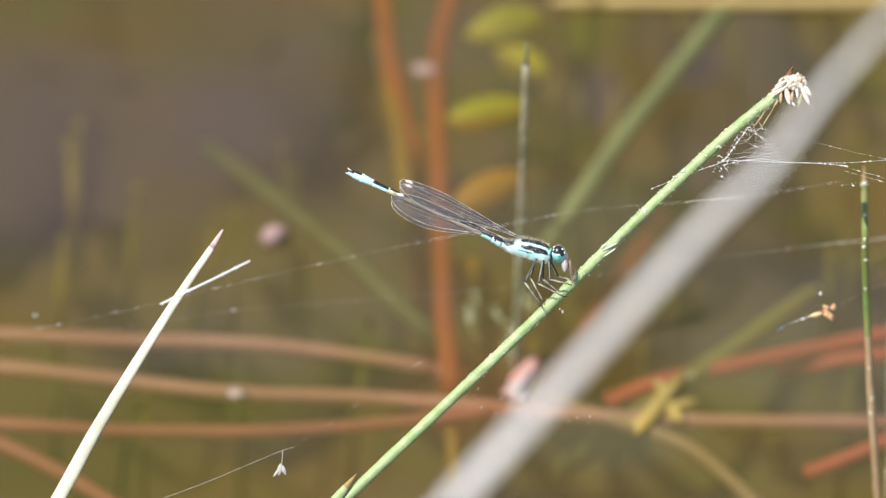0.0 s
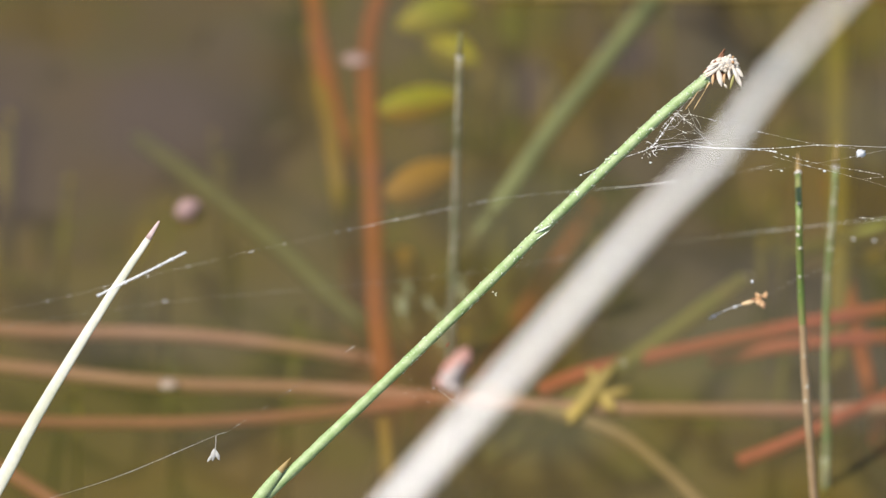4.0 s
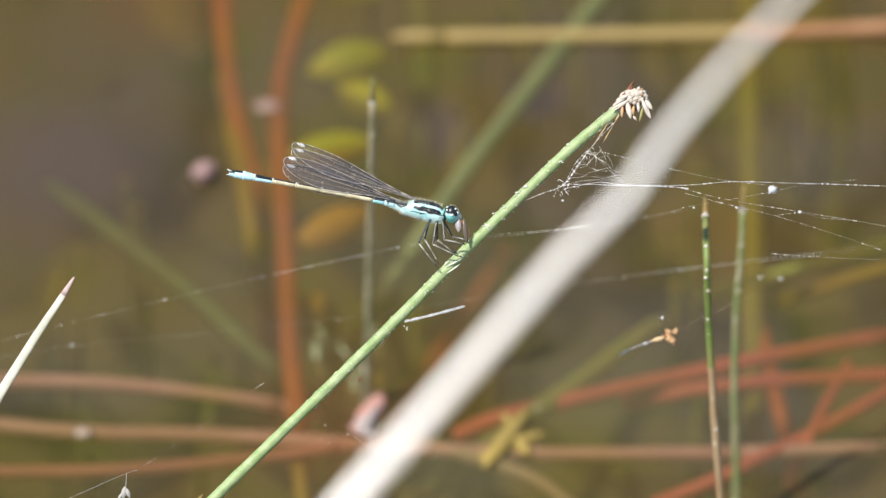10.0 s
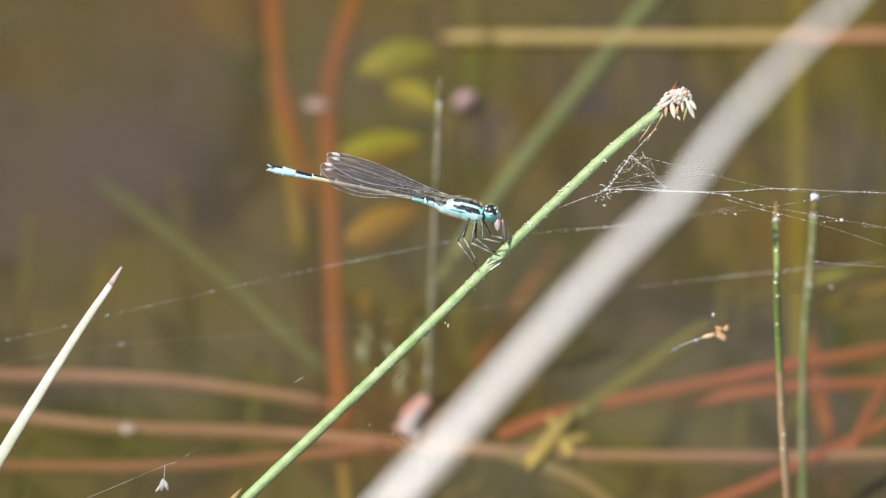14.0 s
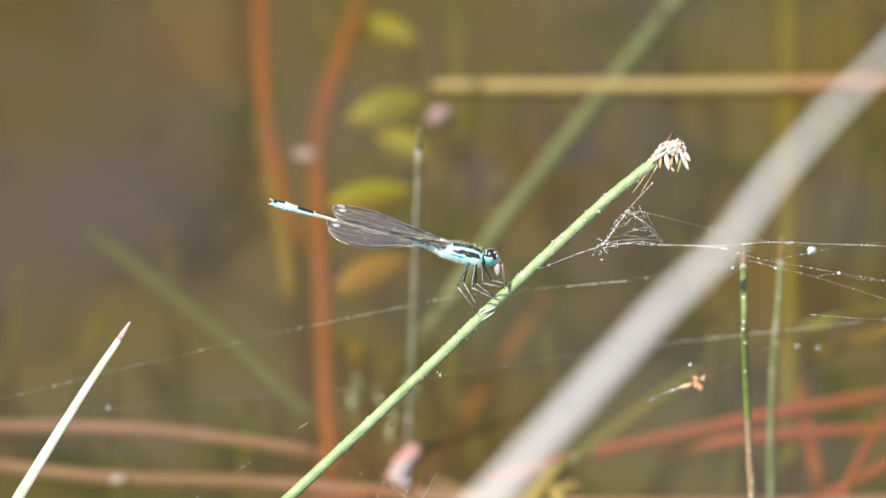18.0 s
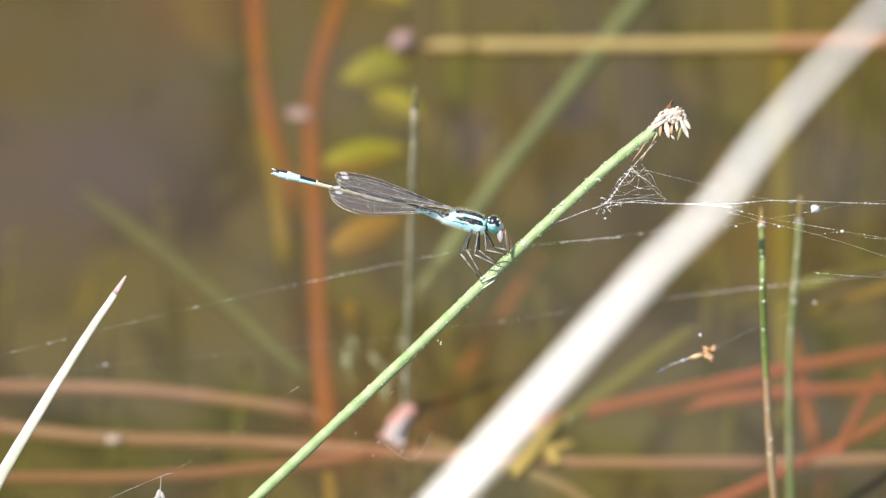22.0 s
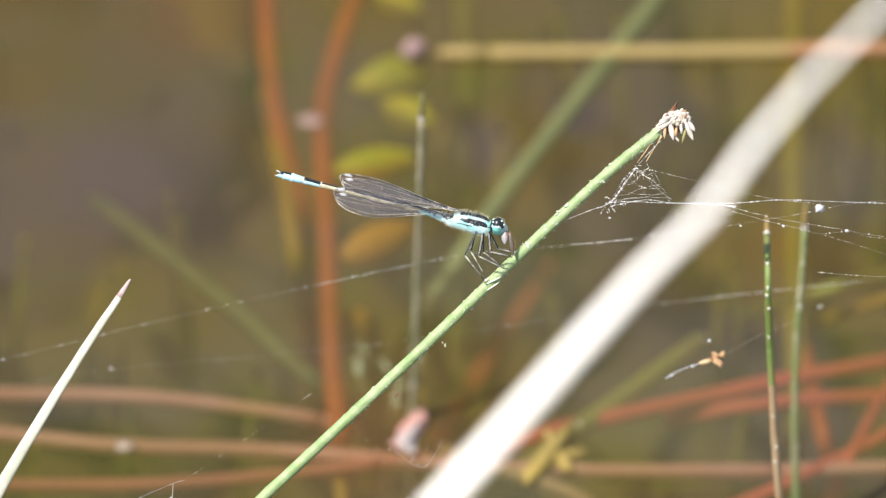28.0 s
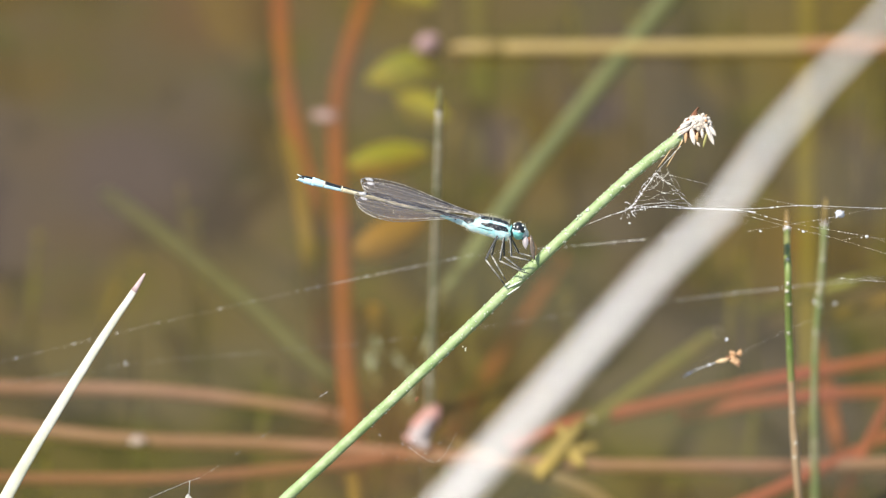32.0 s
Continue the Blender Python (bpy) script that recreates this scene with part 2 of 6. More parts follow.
def membrane(name, tint, colour, cloudy):
    """A thin insect wing: see-through, crinkled, a little cloudy."""
    m = clear(name, tint, 0.32, 1.7, 900, 0.35, 0.0002)
    nodes, links = m.node_tree.nodes, m.node_tree.links
    film, mix = nodes.new("ShaderNodeBsdfDiffuse"), nodes.new("ShaderNodeMixShader")
    film.inputs[0].default_value, mix.inputs[0].default_value = (*colour, 1), cloudy
    end = nodes["Material Output"].inputs[0]
    links.new(end.links[0].from_socket, mix.inputs[1])
    links.new(film.outputs[0], mix.inputs[2])
    links.new(mix.outputs[0], end)
    return m


WING = membrane("wing membrane", (0.84, 0.815, 0.825), (0.30, 0.28, 0.29), 0.07)
PREYWING = membrane("brownish fly wing", (0.80, 0.74, 0.68), (0.34, 0.27, 0.22), 0.3)
PREYPALE = membrane("pinkish fly wing", (0.85, 0.8, 0.8), (0.76, 0.70, 0.70), 0.42)


# ---- shapes ----
def soft_line(points, steps=6):
    """Smooth points through the given ones."""
    pts = [Vector(q) for q in points]
    if len(pts) < 3:
        return [pts[0].lerp(pts[-1], i / steps) for i in range(steps + 1)]
    out = []
    for i in range(len(pts) - 1):
        a, b, c, d = pts[max(i - 1, 0)], pts[i], pts[i + 1], pts[min(i + 2, len(pts) - 1)]
        for k in range(steps):
            t = k / steps
            out.append(0.5 * (2 * b + (c - a) * t + (2 * a - 5 * b + 4 * c - d) * t * t + (3 * b - a - 3 * c + d) * t ** 3))
    return out + [pts[-1]]


def tube(path, radii, sides=8, flat=1.0, facing=None, rough=0.0):
    """Rings along a path; flat squeezes them across facing."""
    n = len(path)
    verts, faces = [], []
    side = None
    for i, q in enumerate(path):
        way = (path[min(i + 1, n - 1)] - path[max(i - 1, 0)]).normalized()
        if side is None:
            hint = facing or (Vector((0, 0, 1)) if abs(way.z) < 0.9 else Vector((1, 0, 0)))
            side = way.cross(hint).normalized()
        side = (side - way * side.dot(way)).normalized()
        other = way.cross(side)
        s = i / max(n - 1, 1)
        r = radii(s) if callable(radii) else radii[0] + (radii[-1] - radii[0]) * s if len(radii) == 2 else radii[min(i, len(radii) - 1)]
        for k in range(sides):
            a = 2 * math.pi * k / sides
            rr = r * (1 + rough * noise.noise(q * 900 + Vector((k, 0, 0))))
            verts.append(q + side * (math.cos(a) * rr) + other * (math.sin(a) * rr * flat))
    for i in range(n - 1):
        for k in range(sides):
            a, b = i * sides + k, i * sides + (k + 1) % sides
            faces.append((a, b, b + sides, a + sides))
    faces.append(tuple(reversed(range(sides))))
    faces.append(tuple(range((n - 1) * sides, n * sides)))
    return verts, faces


def blob(centre, size, seed=0, rough=0.15, rings=7, sides=10, turn=None):
    """A lumpy egg."""
    verts, faces = [], []
    c, turn = Vector(centre), turn or Matrix.Identity(3)
    for i in range(1, rings):
        e = math.pi * i / rings
        for k in range(sides):
            a = 2 * math.pi * k / sides
            d = Vector((math.sin(e) * math.cos(a), math.sin(e) * math.sin(a), math.cos(e)))
            f = 1 + rough * noise.noise(d * 1.7 + Vector((seed * 3.1, seed, 0)))
            verts.append(c + turn @ Vector((d.x * size[0] * f, d.y * size[1] * f, d.z * size[2] * f)))
    top, low = len(verts), len(verts) + 1
    verts += [c + turn @ Vector((0, 0, size[2])), c - turn @ Vector((0, 0, size[2]))]
    for i in range(rings - 2):
        for k in range(sides):
            a, b = i * sides + k, i * sides + (k + 1) % sides
            faces.append((a, a + sides, b + sides, b))
    for k in range(sides):
        faces.append((top, k, (k + 1) % sides))
        a = (rings - 2) * sides
        faces.append((low, a + (k + 1) % sides, a + k))
    return verts, faces


def leaf(base, tip, wide, face, thick=0.00015, bend=0.0, n=8):
    """A lens-shaped leaf or bract with some thickness and a fold along its middle."""
    base, tip = Vector(base), Vector(tip)
    way = tip - base
    face = Vector(face)
    side = way.cross(face).normalized()
    face = side.cross(way).normalized()
    verts, faces = [], []
    for i in range(n + 1):
        s = i / n
        half = wide * math.sin(math.pi * min(1, 0.06 + 0.93 * s)) ** 0.8 * 0.5
        mid = base + way * s + face * (bend * math.sin(math.pi * s))
        for w in (-1, 0, 1):
            lift = face * (-0.25 * half * abs(w))
            verts += [mid + side * half * w + lift + face * thick, mid + side * half * w + lift - face * thick]
    for i in range(n):
        a, b = i * 6, i * 6 + 6
        for w in (0, 2):
            faces += [(a + w, a + w + 2, b + w + 2, b + w), (a + w + 1, b + w + 1, b + w + 3, a + w + 3)]
        faces += [(a, b, b + 1, a + 1), (a + 4, a + 5, b + 5, b + 4)]
    faces += [(0, 1, 3, 2), (2, 3, 5, 4), (6 * n, 6 * n + 2, 6 * n + 3, 6 * n + 1), (6 * n + 2, 6 * n + 4, 6 * n + 5, 6 * n + 3)]
    return verts, faces


def joined(shapes):
    verts, faces = [], []
    for v, f in shapes:
        k = len(verts)
        verts += v
        faces += [tuple(i + k for i in face) for face in f]
    return verts, faces


def mesh_of(name, shape, materials, pick=None):
    me = bpy.data.meshes.new(name)
    me.from_pydata([tuple(v) for v in shape[0]], [], shape[1])
    for m in materials if isinstance(materials, (list, tuple)) else [materials]:
        me.materials.append(m)
    if pick:
        for poly in me.polygons:
            poly.material_index = pick(poly)
    me.polygons.foreach_set("use_smooth", [True] * len(me.polygons))
    me.update()
    return me


def thing(name, base, label, category, group="", kind=""):
    """An empty at the base of a thing, for its parts."""
    ob = new(name)
    ob.empty_display_size = 0.005
    ob.location = base
    return tagged(ob, label, category, group, kind)


def origin_of(ob):
    place = Vector((0, 0, 0))
    while ob:
        place, ob = place + ob.location, ob.parent
    return place


def part(name, shape, material, parent, label="", pick=None, local=False, hinge=None):
    """One mesh under a thing or a part; hinge: its own turning point, in its parent's space."""
    shift = Vector((0, 0, 0)) if local else -origin_of(parent)
    shift = shift - Vector(hinge) if hinge else shift
    ob = new(name, mesh_of(name, ([v + shift for v in shape[0]], shape[1]), material, pick))
    ob.parent = parent
    if hinge:
        ob.location = hinge
    return tagged(ob, label)


# ---- pond ----
def shore(a):
    """How far the shore swells out or in, by the direction from the pond's middle."""
    return 1 + 0.30 * noise.noise(Vector((math.cos(a) * 1.1, math.sin(a) * 1.1, 3.7))) + 0.06 * noise.noise(Vector((math.cos(a) * 5, math.sin(a) * 5, 1.2)))


def basin(r):
    """Height of the ground by the distance from the pond's middle."""
    if r < 2.2:
        return -0.07 + 0.02 * (r / 2.2) ** 2
    if r < 3.4:
        s = (r - 2.2) / 1.2
        return -0.05 + 0.30 * s * s * (3 - 2 * s)
    return 0.25 + min(0.5, (r - 3.4) * 0.05)


def ground():
    rings = [0.02 * i for i in range(1, 31)] + [0.7, 0.9, 1.2, 1.6, 2.0, 2.3, 2.6, 2.9, 3.1, 3.3, 3.6, 3.9, 4.3, 5, 7, 12, 25, 60, 200, 800, 3000]
    sides = 128
    middle = Vector((0, 0.2, 0))
    verts, faces = [Vector((0, 0.2, -0.07))], []
    for r in rings:
        for k in range(sides):
            a = 2 * math.pi * k / sides
            q = middle + Vector((r * math.cos(a), r * math.sin(a), 0))
            bumps = 0.004 * noise.noise(q * 14) + 0.002 * noise.noise(q * 45)
            if r / shore(a) > 3.3:
                bumps += 0.08 * noise.noise(q * 0.8)
            verts.append(q + Vector((0, 0, basin(r / shore(a)) + bumps)))
    for k in range(sides):
        faces.append((0, 1 + k, 1 + (k + 1) % sides))
    for i in range(len(rings) - 1):
        for k in range(sides):
            a, b = 1 + i * sides + k, 1 + i * sides + (k + 1) % sides
            faces.append((a, a + sides, b + sides, b))
    ob = new("ground", mesh_of("ground", (verts, faces), [MUD, GRASSY], lambda f: int(f.center.z > 0.03)))
    tagged(ob, "brown muddy pond bed with a grassy bank around it", "ground", kind="structure")


def water():
    rings, sides = [0.05, 0.15, 0.3, 0.6, 1.2, 2.0, 2.95], 128
    verts, faces = [Vector((0, 0.2, 0))], []
    for r in rings:
        for k in range(sides):
            a = 2 * math.pi * k / sides
            verts.append(Vector((r * shore(a) * math.cos(a), 0.2 + r * shore(a) * math.sin(a), 0)))
    for k in range(sides):
        faces.append((0, 1 + k, 1 + (k + 1) % sides))
    for i in range(len(rings) - 1):
        for k in range(sides):
            a, b = 1 + i * sides + k, 1 + i * sides + (k + 1) % sides
            faces.append((a, a + sides, b + sides, b))
    ob = new("water", mesh_of("water", (verts, faces), WATER))
    tagged(ob, "still brownish clear pond water with faint ripples", "water", kind="structure")


def bed_patch(name, c, wide, deep, material, label, seed):
    """A low mound of sediment or weed on the pond's bed."""
    verts, faces = blob((0, 0, 0), (wide / 2000, deep / 2000, 0.003), seed, 0.9, 8, 28)
    verts = [c + q + Vector((0, 0, 0.003 * noise.noise(q * 120))) for q in verts]
    ob = new(name, mesh_of(name, (verts, faces), material))
    tagged(ob, label, name.split("_")[-1], kind="stuff")


ground()
water()
# the tone of these mounds also imitates sky reflected in the water
for c, wide, deep, seed in ((on(-43.86, 15.07, -0.065), 44, 80, 1), (on(21.86, 15.07, -0.065), 22, 60, 2), (on(33.29, -21.36, -0.065), 40, 50, 3),
                            (on(58.29, 12.93, -0.065), 40, 60, 4), (on(-73.86, 17.21, -0.065), 60, 90, 5)):
    bed_patch("silt", c, wide, deep, SILT_SKY, "bed patch of mauve silt that also imitates reflected sky", seed)
for c, wide, deep, seed in ((on(-34.57, -14.21, -0.065), 50, 40, 6), (on(2.57, -8.5, -0.065), 34, 50, 7), (on(22.57, -31.36, -0.065), 60, 40, 8),
                            (on(47.57, 20.07, -0.065), 36, 60, 9), (on(-31, 27.21, -0.065), 20, 50, 10), (on(-11.71, -11.36, -0.065), 22, 50, 11)):
    bed_patch("algae", c, wide, deep, ALGAE, "olive-green mat of algae on the pond bed", seed)


# ---- background rushes, in and on the water ----
def rush(name, points, radii, material, label, group="", sides=10, tip=None, steps=6, rough=0.08):
    """A lone stem through the given points, from its foot on."""
    ob = thing(name, points[0], label, "stem", group)
    path = soft_line(points, steps)
    cut = max(2, len(path) - 1 - len(path) // 8)
    thin = lambda q: radii[0] + (radii[-1] - radii[0]) * q
    part("stem", tube(path[:cut + 1], (radii[0], thin(cut / (len(path) - 1))), sides, rough=rough), material, ob)
    part("end", tube(path[cut:], lambda q: thin(cut / (len(path) - 1)) * math.sqrt(max(0.02, 1 - 0.9 * q ** 4)), sides, rough=rough), material, ob)
    if tip:
        part("tip", blob(points[-1], (tip[0], tip[0], tip[0] * 1.2), 3), tip[1], ob, tip[2])
    return ob


REDS = "red rush stems"
FLOATING = "floating rosy stems"
# upright red stems
rush("red_rush", [on(-12.6, -30.0, -0.05), on(-12.9, -25.0, -0.008), on(-13.4, -20.0, -0.0026), on(-14, -14.21, -0.0020), on(-14.57, 0.79, -0.0019), on(-15.14, 16.5, -0.0016), on(-13.14, 25.79, -0.0016), on(-9.57, 35.79, -0.0018), on(-6, 45.07, -0.002)],
     (0.0016, 0.0013), RED, "orange-red rush stem standing in the pond", REDS)
rush("red_rush", [on(-16, -18.5, -0.065), on(-16.86, -8.5, -0.03), on(-17.79, 2.93, -0.006), on(-20.29, 13.64, -0.0022), on(-21.86, 22.93, -0.0016), on(-22.43, 34.36, -0.002), on(-22.07, 45.07, -0.003)],
     (0.0016, 0.0013), RED, "orange-red rush stem standing in the pond", REDS)
rush("red_rush", [on(50.6, -33.5, -0.05), on(48.6, -26.0, -0.005), on(47.0, -19.0, -0.0036), on(45.2, -10.5, -0.0055), on(44.0, -3.5, -0.009), on(43.4, 1.5, -0.014)],
     (0.0013, 0.001), RED, "dull red rush stem standing in the pond", REDS)
rush("red_rush", [on(-1, -24.93, -0.065), on(3.29, -17.79, -0.05), on(8.29, -9.93, -0.045), on(14, -1.36, -0.04)], (0.0012, 0.0008), RED, "faint red stem under the water", REDS)
rush("ochre_rush", [on(-16.4, -16.0, -0.06), on(-17.4, -8.0, -0.03), on(-18.5, -2.07, -0.005), on(-19.93, 7.93, -0.0022), on(-21.29, 14.36, -0.0035), on(-22.43, 20.79, -0.012)],
     (0.0015, 0.0011), OCHRE, "golden ochre rush stem standing beside the red ones", REDS)
rush("ochre_rush", [on(-11.6, -41, -0.02), on(-12.2, -36.5, -0.006), on(-12.8, -31, -0.004), on(-13.3, -26.5, -0.006), on(-13.6, -23, -0.02)], (0.0012, 0.001), OCHRE, "golden ochre foot of a rush in the water", REDS)
# stems that lie on the water
rush("fallen_rush", [on(-86, -17.79, -0.0035), on(-70.29, -17.79, -0.0015), on(-56, -18.36, -0.0015), on(-43.14, -18.5, -0.0015), on(-32.43, -19.21, -0.0015), on(-18.86, -21, -0.0015), on(-10.29, -22.79, -0.006)], (0.0011, 0.00095), ROSE, "rosy stem floating on the pond", FLOATING)
rush("fallen_rush", [on(-86, -21.36, -0.0035), on(-70.29, -21.93, -0.0015), on(-56, -23.36, -0.0015), on(-40.64, -24.93, -0.0015), on(-26, -25.29, -0.0015), on(-13.14, -26.07, -0.0015), on(1.14, -27.21, -0.0015), on(15.43, -27.93, -0.0015), on(29.71, -28.07, -0.0016), on(45.43, -27.93, -0.0017), on(65.43, -27.21, -0.003)], (0.00115, 0.00095), ROSE, "long rosy stem floating on the pond", FLOATING)
rush("fallen_rush", [on(-86, -28.64, -0.0035), on(-66.71, -29.21, -0.0014), on(-56, -29.79, -0.0014), on(-38.14, -29.79, -0.0014), on(-23.86, -28.86, -0.0014), on(-11.71, -27.5, -0.0014), on(-1.71, -26.07, -0.0014)], (0.001, 0.00085), DUSKROSE, "red stem floating on the pond", FLOATING)
rush("fallen_rush", [on(6.86, -25.64, -0.006), on(12.57, -23.36, -0.0028), on(22.57, -21, -0.0016), on(34, -18.5, -0.0016), on(44, -16.36, -0.0016), on(56, -14.21, -0.0016), on(72.57, -11.36, -0.0016)], (0.0012, 0.001), REDDULL, "red stem leaning over the water", FLOATING)
rush("fallen_rush", [on(28.29, -21.71, -0.006), on(36.86, -20.07, -0.0028), on(45.43, -19.07, -0.0016), on(56, -18.5, -0.0016), on(72.57, -17.79, -0.0016)], (0.001, 0.001), REDDULL, "thin red stem lying on the water", FLOATING)
rush("fallen_rush", [on(31.86, -34.57, -0.006), on(39, -31.71, -0.0028), on(45.43, -28.64, -0.0016), on(52.57, -25.29, -0.0016), on(61.14, -20.64, -0.0016), on(72.57, -14.21, -0.0016)], (0.001, 0.0009), REDDULL, "red stem rising out of the water", FLOATING)
rush("fallen_rush", [on(49, -32.07, -0.012), on(51.14, -27.07, -0.0016), on(54, -21.36, -0.0016), on(56.86, -16.36, -0.0016)], (0.0009, 0.0007), REDDULL, "thin red shoot by the rushes", FLOATING)
rush("fallen_rush", [on(-74.57, -29.93, -0.0024), on(-64.57, -34.07, -0.0026), on(-54.57, -39.93, -0.0028), on(-47.43, -45.64, -0.006)], (0.0012, 0.001), DUSKROSE, "red stem floating on the pond", FLOATING)
rush("fallen_rush", [on(38.29, -8.5, -0.012), on(45.43, -6.36, -0.0016), on(55.43, -3.5, -0.0016), on(69.71, 0.07, -0.0016)], (0.0012, 0.001), OLIVE, "olive stem lying on the water", FLOATING)
rush("fallen_rush", [on(44, -9.93, -0.017), on(49.71, -8.5, -0.008), on(58.29, -5.64, -0.0016), on(69.71, -2.79, -0.0016)], (0.001, 0.0009), OCHRE, "ochre stem lying on the water", FLOATING)
# green stems that lean across
rush("green_rush", [on(-6, -15.64, -0.06), on(-3.14, -9.36, -0.008), on(1.14, -2.93, -0.0012), on(7.57, 6.64, -0.0007), on(14.36, 15.36, -0.0003), on(21.5, 24.5, 0.0), on(27.57, 32.21, 0.0), on(35.43, 42.21, 0.0)],
     (0.0015, 0.0014), GREYGREEN, "dull green rush stem leaning over the water", "green rush stems", tip=(0.0005, RUSH_TAN, "dry tip"))
rush("green_rush", [on(-10.29, -22.07, -0.05), on(-13.86, -18.86, -0.012), on(-18.86, -14.57, -0.0045), on(-25.29, -8.5, -0.0026), on(-32.43, -2.79, -0.0020), on(-38.0, 1.6, -0.0026), on(-41.5, 4.2, -0.007), on(-44.5, 6.2, -0.014)],
     (0.0016, 0.0014), SUNKGREEN, "sunken green rush stem", "green rush stems")
rush("green_rush", [on(-1.71, -36.36, -0.05), on(5.43, -31.36, -0.011), on(14, -24.93, -0.0026), on(22.57, -18.86, -0.0018), on(29, -14.21, -0.0015), on(32.93, -11.36, -0.0015)],
     (0.0017, 0.0013), RUSH_DULL, "green rush stem leaning over the water", "green rush stems", tip=(0.0006, WHITE, "small pale tip"))
rush("green_rush", [on(-1.5, -25.0, -0.006), on(3.3, -26.65, -0.0022), on(10.0, -28.7, -0.0016), on(16.87, -31.25, -0.0016), on(22.2, -35.3, -0.0017), on(26.9, -39.8, -0.0022), on(31, -44, -0.004)], (0.0011, 0.001), PALETAN, "long tan stem lying on the water", "green rush stems")
# sunken upright weed
for foot, top, r, m in ((on(1.5, -24.21, -0.067), on(2.21, 35.79, -0.02), 0.0024, OLIVE),
                        (on(-10.29, -32.79, -0.067), on(-9.21, -8.5, -0.03), 0.0016, OLIVE),
                        (on(-34.57, -18.5, -0.067), on(-37.79, -9.93, -0.05), 0.0018, OLIVE), (on(28.29, -37.07, -0.067), on(27.21, -29.93, -0.05), 0.0018, OLIVE),
                        (on(54, -4.21, -0.067), on(55.43, 27.21, -0.03), 0.002, OLIVE), (on(-13.86, -40.64, -0.067), on(-12.79, -24.21, -0.02), 0.0016, OCHRE),
                        (on(-51.71, -21.36, -0.067), on(-60.29, -11.36, -0.045), 0.0018, OLIVE), (on(-16, -2.07, -0.067), on(-17.07, 7.93, -0.05), 0.002, OCHRE)):
    mid = foot.lerp(top, 0.5) + Vector((0.0015, 0, 0.002))
    rush("pond_weed", [foot, mid, top], (r, r * 0.8), m, "blurred olive-yellow water weed stem under the surface", "sunken weed", rough=0.2)
rush("pond_weed", [on(44.6, -32, -0.067), on(44.6, -27, -0.02), on(44.6, -16, -0.0055), on(44.5, 0, -0.0030), on(44.3, 14, -0.0026), on(44.4, 30, -0.0026), on(44.4, 42, -0.006)], (0.0017, 0.0015), OLIVE_GOLD,
     "tall yellow-olive water weed stem just under the surface", "sunken weed", rough=0.15)
rnd = random.Random(77)
for i in range(44):
    u, v = rnd.uniform(-64, 64), rnd.uniform(-34, 30)
    if v > -6 and u < -16:
        v -= 30
    deep, tall = rnd.uniform(0.016, 0.030), rnd.uniform(5, 13)
    lean, r = rnd.uniform(-3, 3), rnd.uniform(0.0004, 0.0010)
    pts = [on(u, v - tall, -0.067), on(u + lean * 0.3, v, -deep - 0.006), on(u + lean, v + tall, -deep)]
    rush("pond_weed", pts, (r, r * 0.6), (OLIVE, OLIVE_GOLD, OLIVE, OLIVE, GREYGREEN)[i % 5], "blurred thin water weed under the surface", "sunken weed", sides=8, rough=0.3, tip=(r, OLIVE_GOLD, "yellowed tip"))
# the tan twig with its bud
twig = rush("twig", [on(79.71, 27.21, -0.02), on(66.86, 26.07, 0.0), on(56, 25.36, 0.0008), on(36.86, 24.93, 0.001), on(15.43, 24.79, 0.001), on(-1, 24.79, 0.001)], (0.0012, 0.00095), [TAN, TANRED],
            "tan twig reddening towards one end, lying over the water")
for piece in twig.children:
    for poly in piece.data.polygons:
        poly.material_index = int(poly.center.x + twig.location.x > 0.050 + 0.010 * noise.noise(poly.center * 300))
# yellow-green leaves on a drowned shoot
shoot = thing("leafy_shoot", on(-6, -2.07, -0.065), "drowned shoot with yellow-green leaves", "water plant")
part("stem", tube(soft_line([on(-6, -2.07, -0.065), on(-4.21, 4.36, -0.04), on(-3.5, 11.5, -0.03), on(-3.86, 18.64, -0.02), on(-3.5, 26.5, -0.012), on(-3.14, 32.93, -0.008)]), (0.0007, 0.0005), 8), OLIVE, shoot)
for a, b, wide, top, low in ((on(-1.6, 22.8, -0.0030), on(-11.6, 20.5, -0.0030), 0.0060, LEAFY, LEAFY), (on(-1.2, 15.6, -0.0034), on(-7.8, 18.4, -0.0034), 0.0054, LEAFY, OLIVE_GOLD),
                             (on(-3.2, 11.5, -0.0029), on(-15.0, 9.3, -0.0029), 0.0052, LEAFY, AMBER), (on(-3.6, 2.9, -0.0036), on(-14.0, -1.8, -0.0036), 0.0054, AMBER, AMBER),
                             (on(-9.6, -8.0, -0.0075), on(-14.4, -13.2, -0.0085), 0.0056, AMBER, OCHRE), (on(-2.79, 30.07, -0.004), on(-10.29, 32.93, -0.004), 0.0050, LEAFY, OLIVE_GOLD)):
    part("leaf", leaf(a, b, wide, -FORE, 0.0003, 0.001, 10), [top, low], shoot, "blurred yellow-green leaf ambering along one edge",
         lambda f, a=a, b=b: int((f.center + origin_of(shoot) - a.lerp(b, 0.5)).dot(UP - (b - a).normalized() * (b - a).normalized().dot(UP)) < 0.0001))
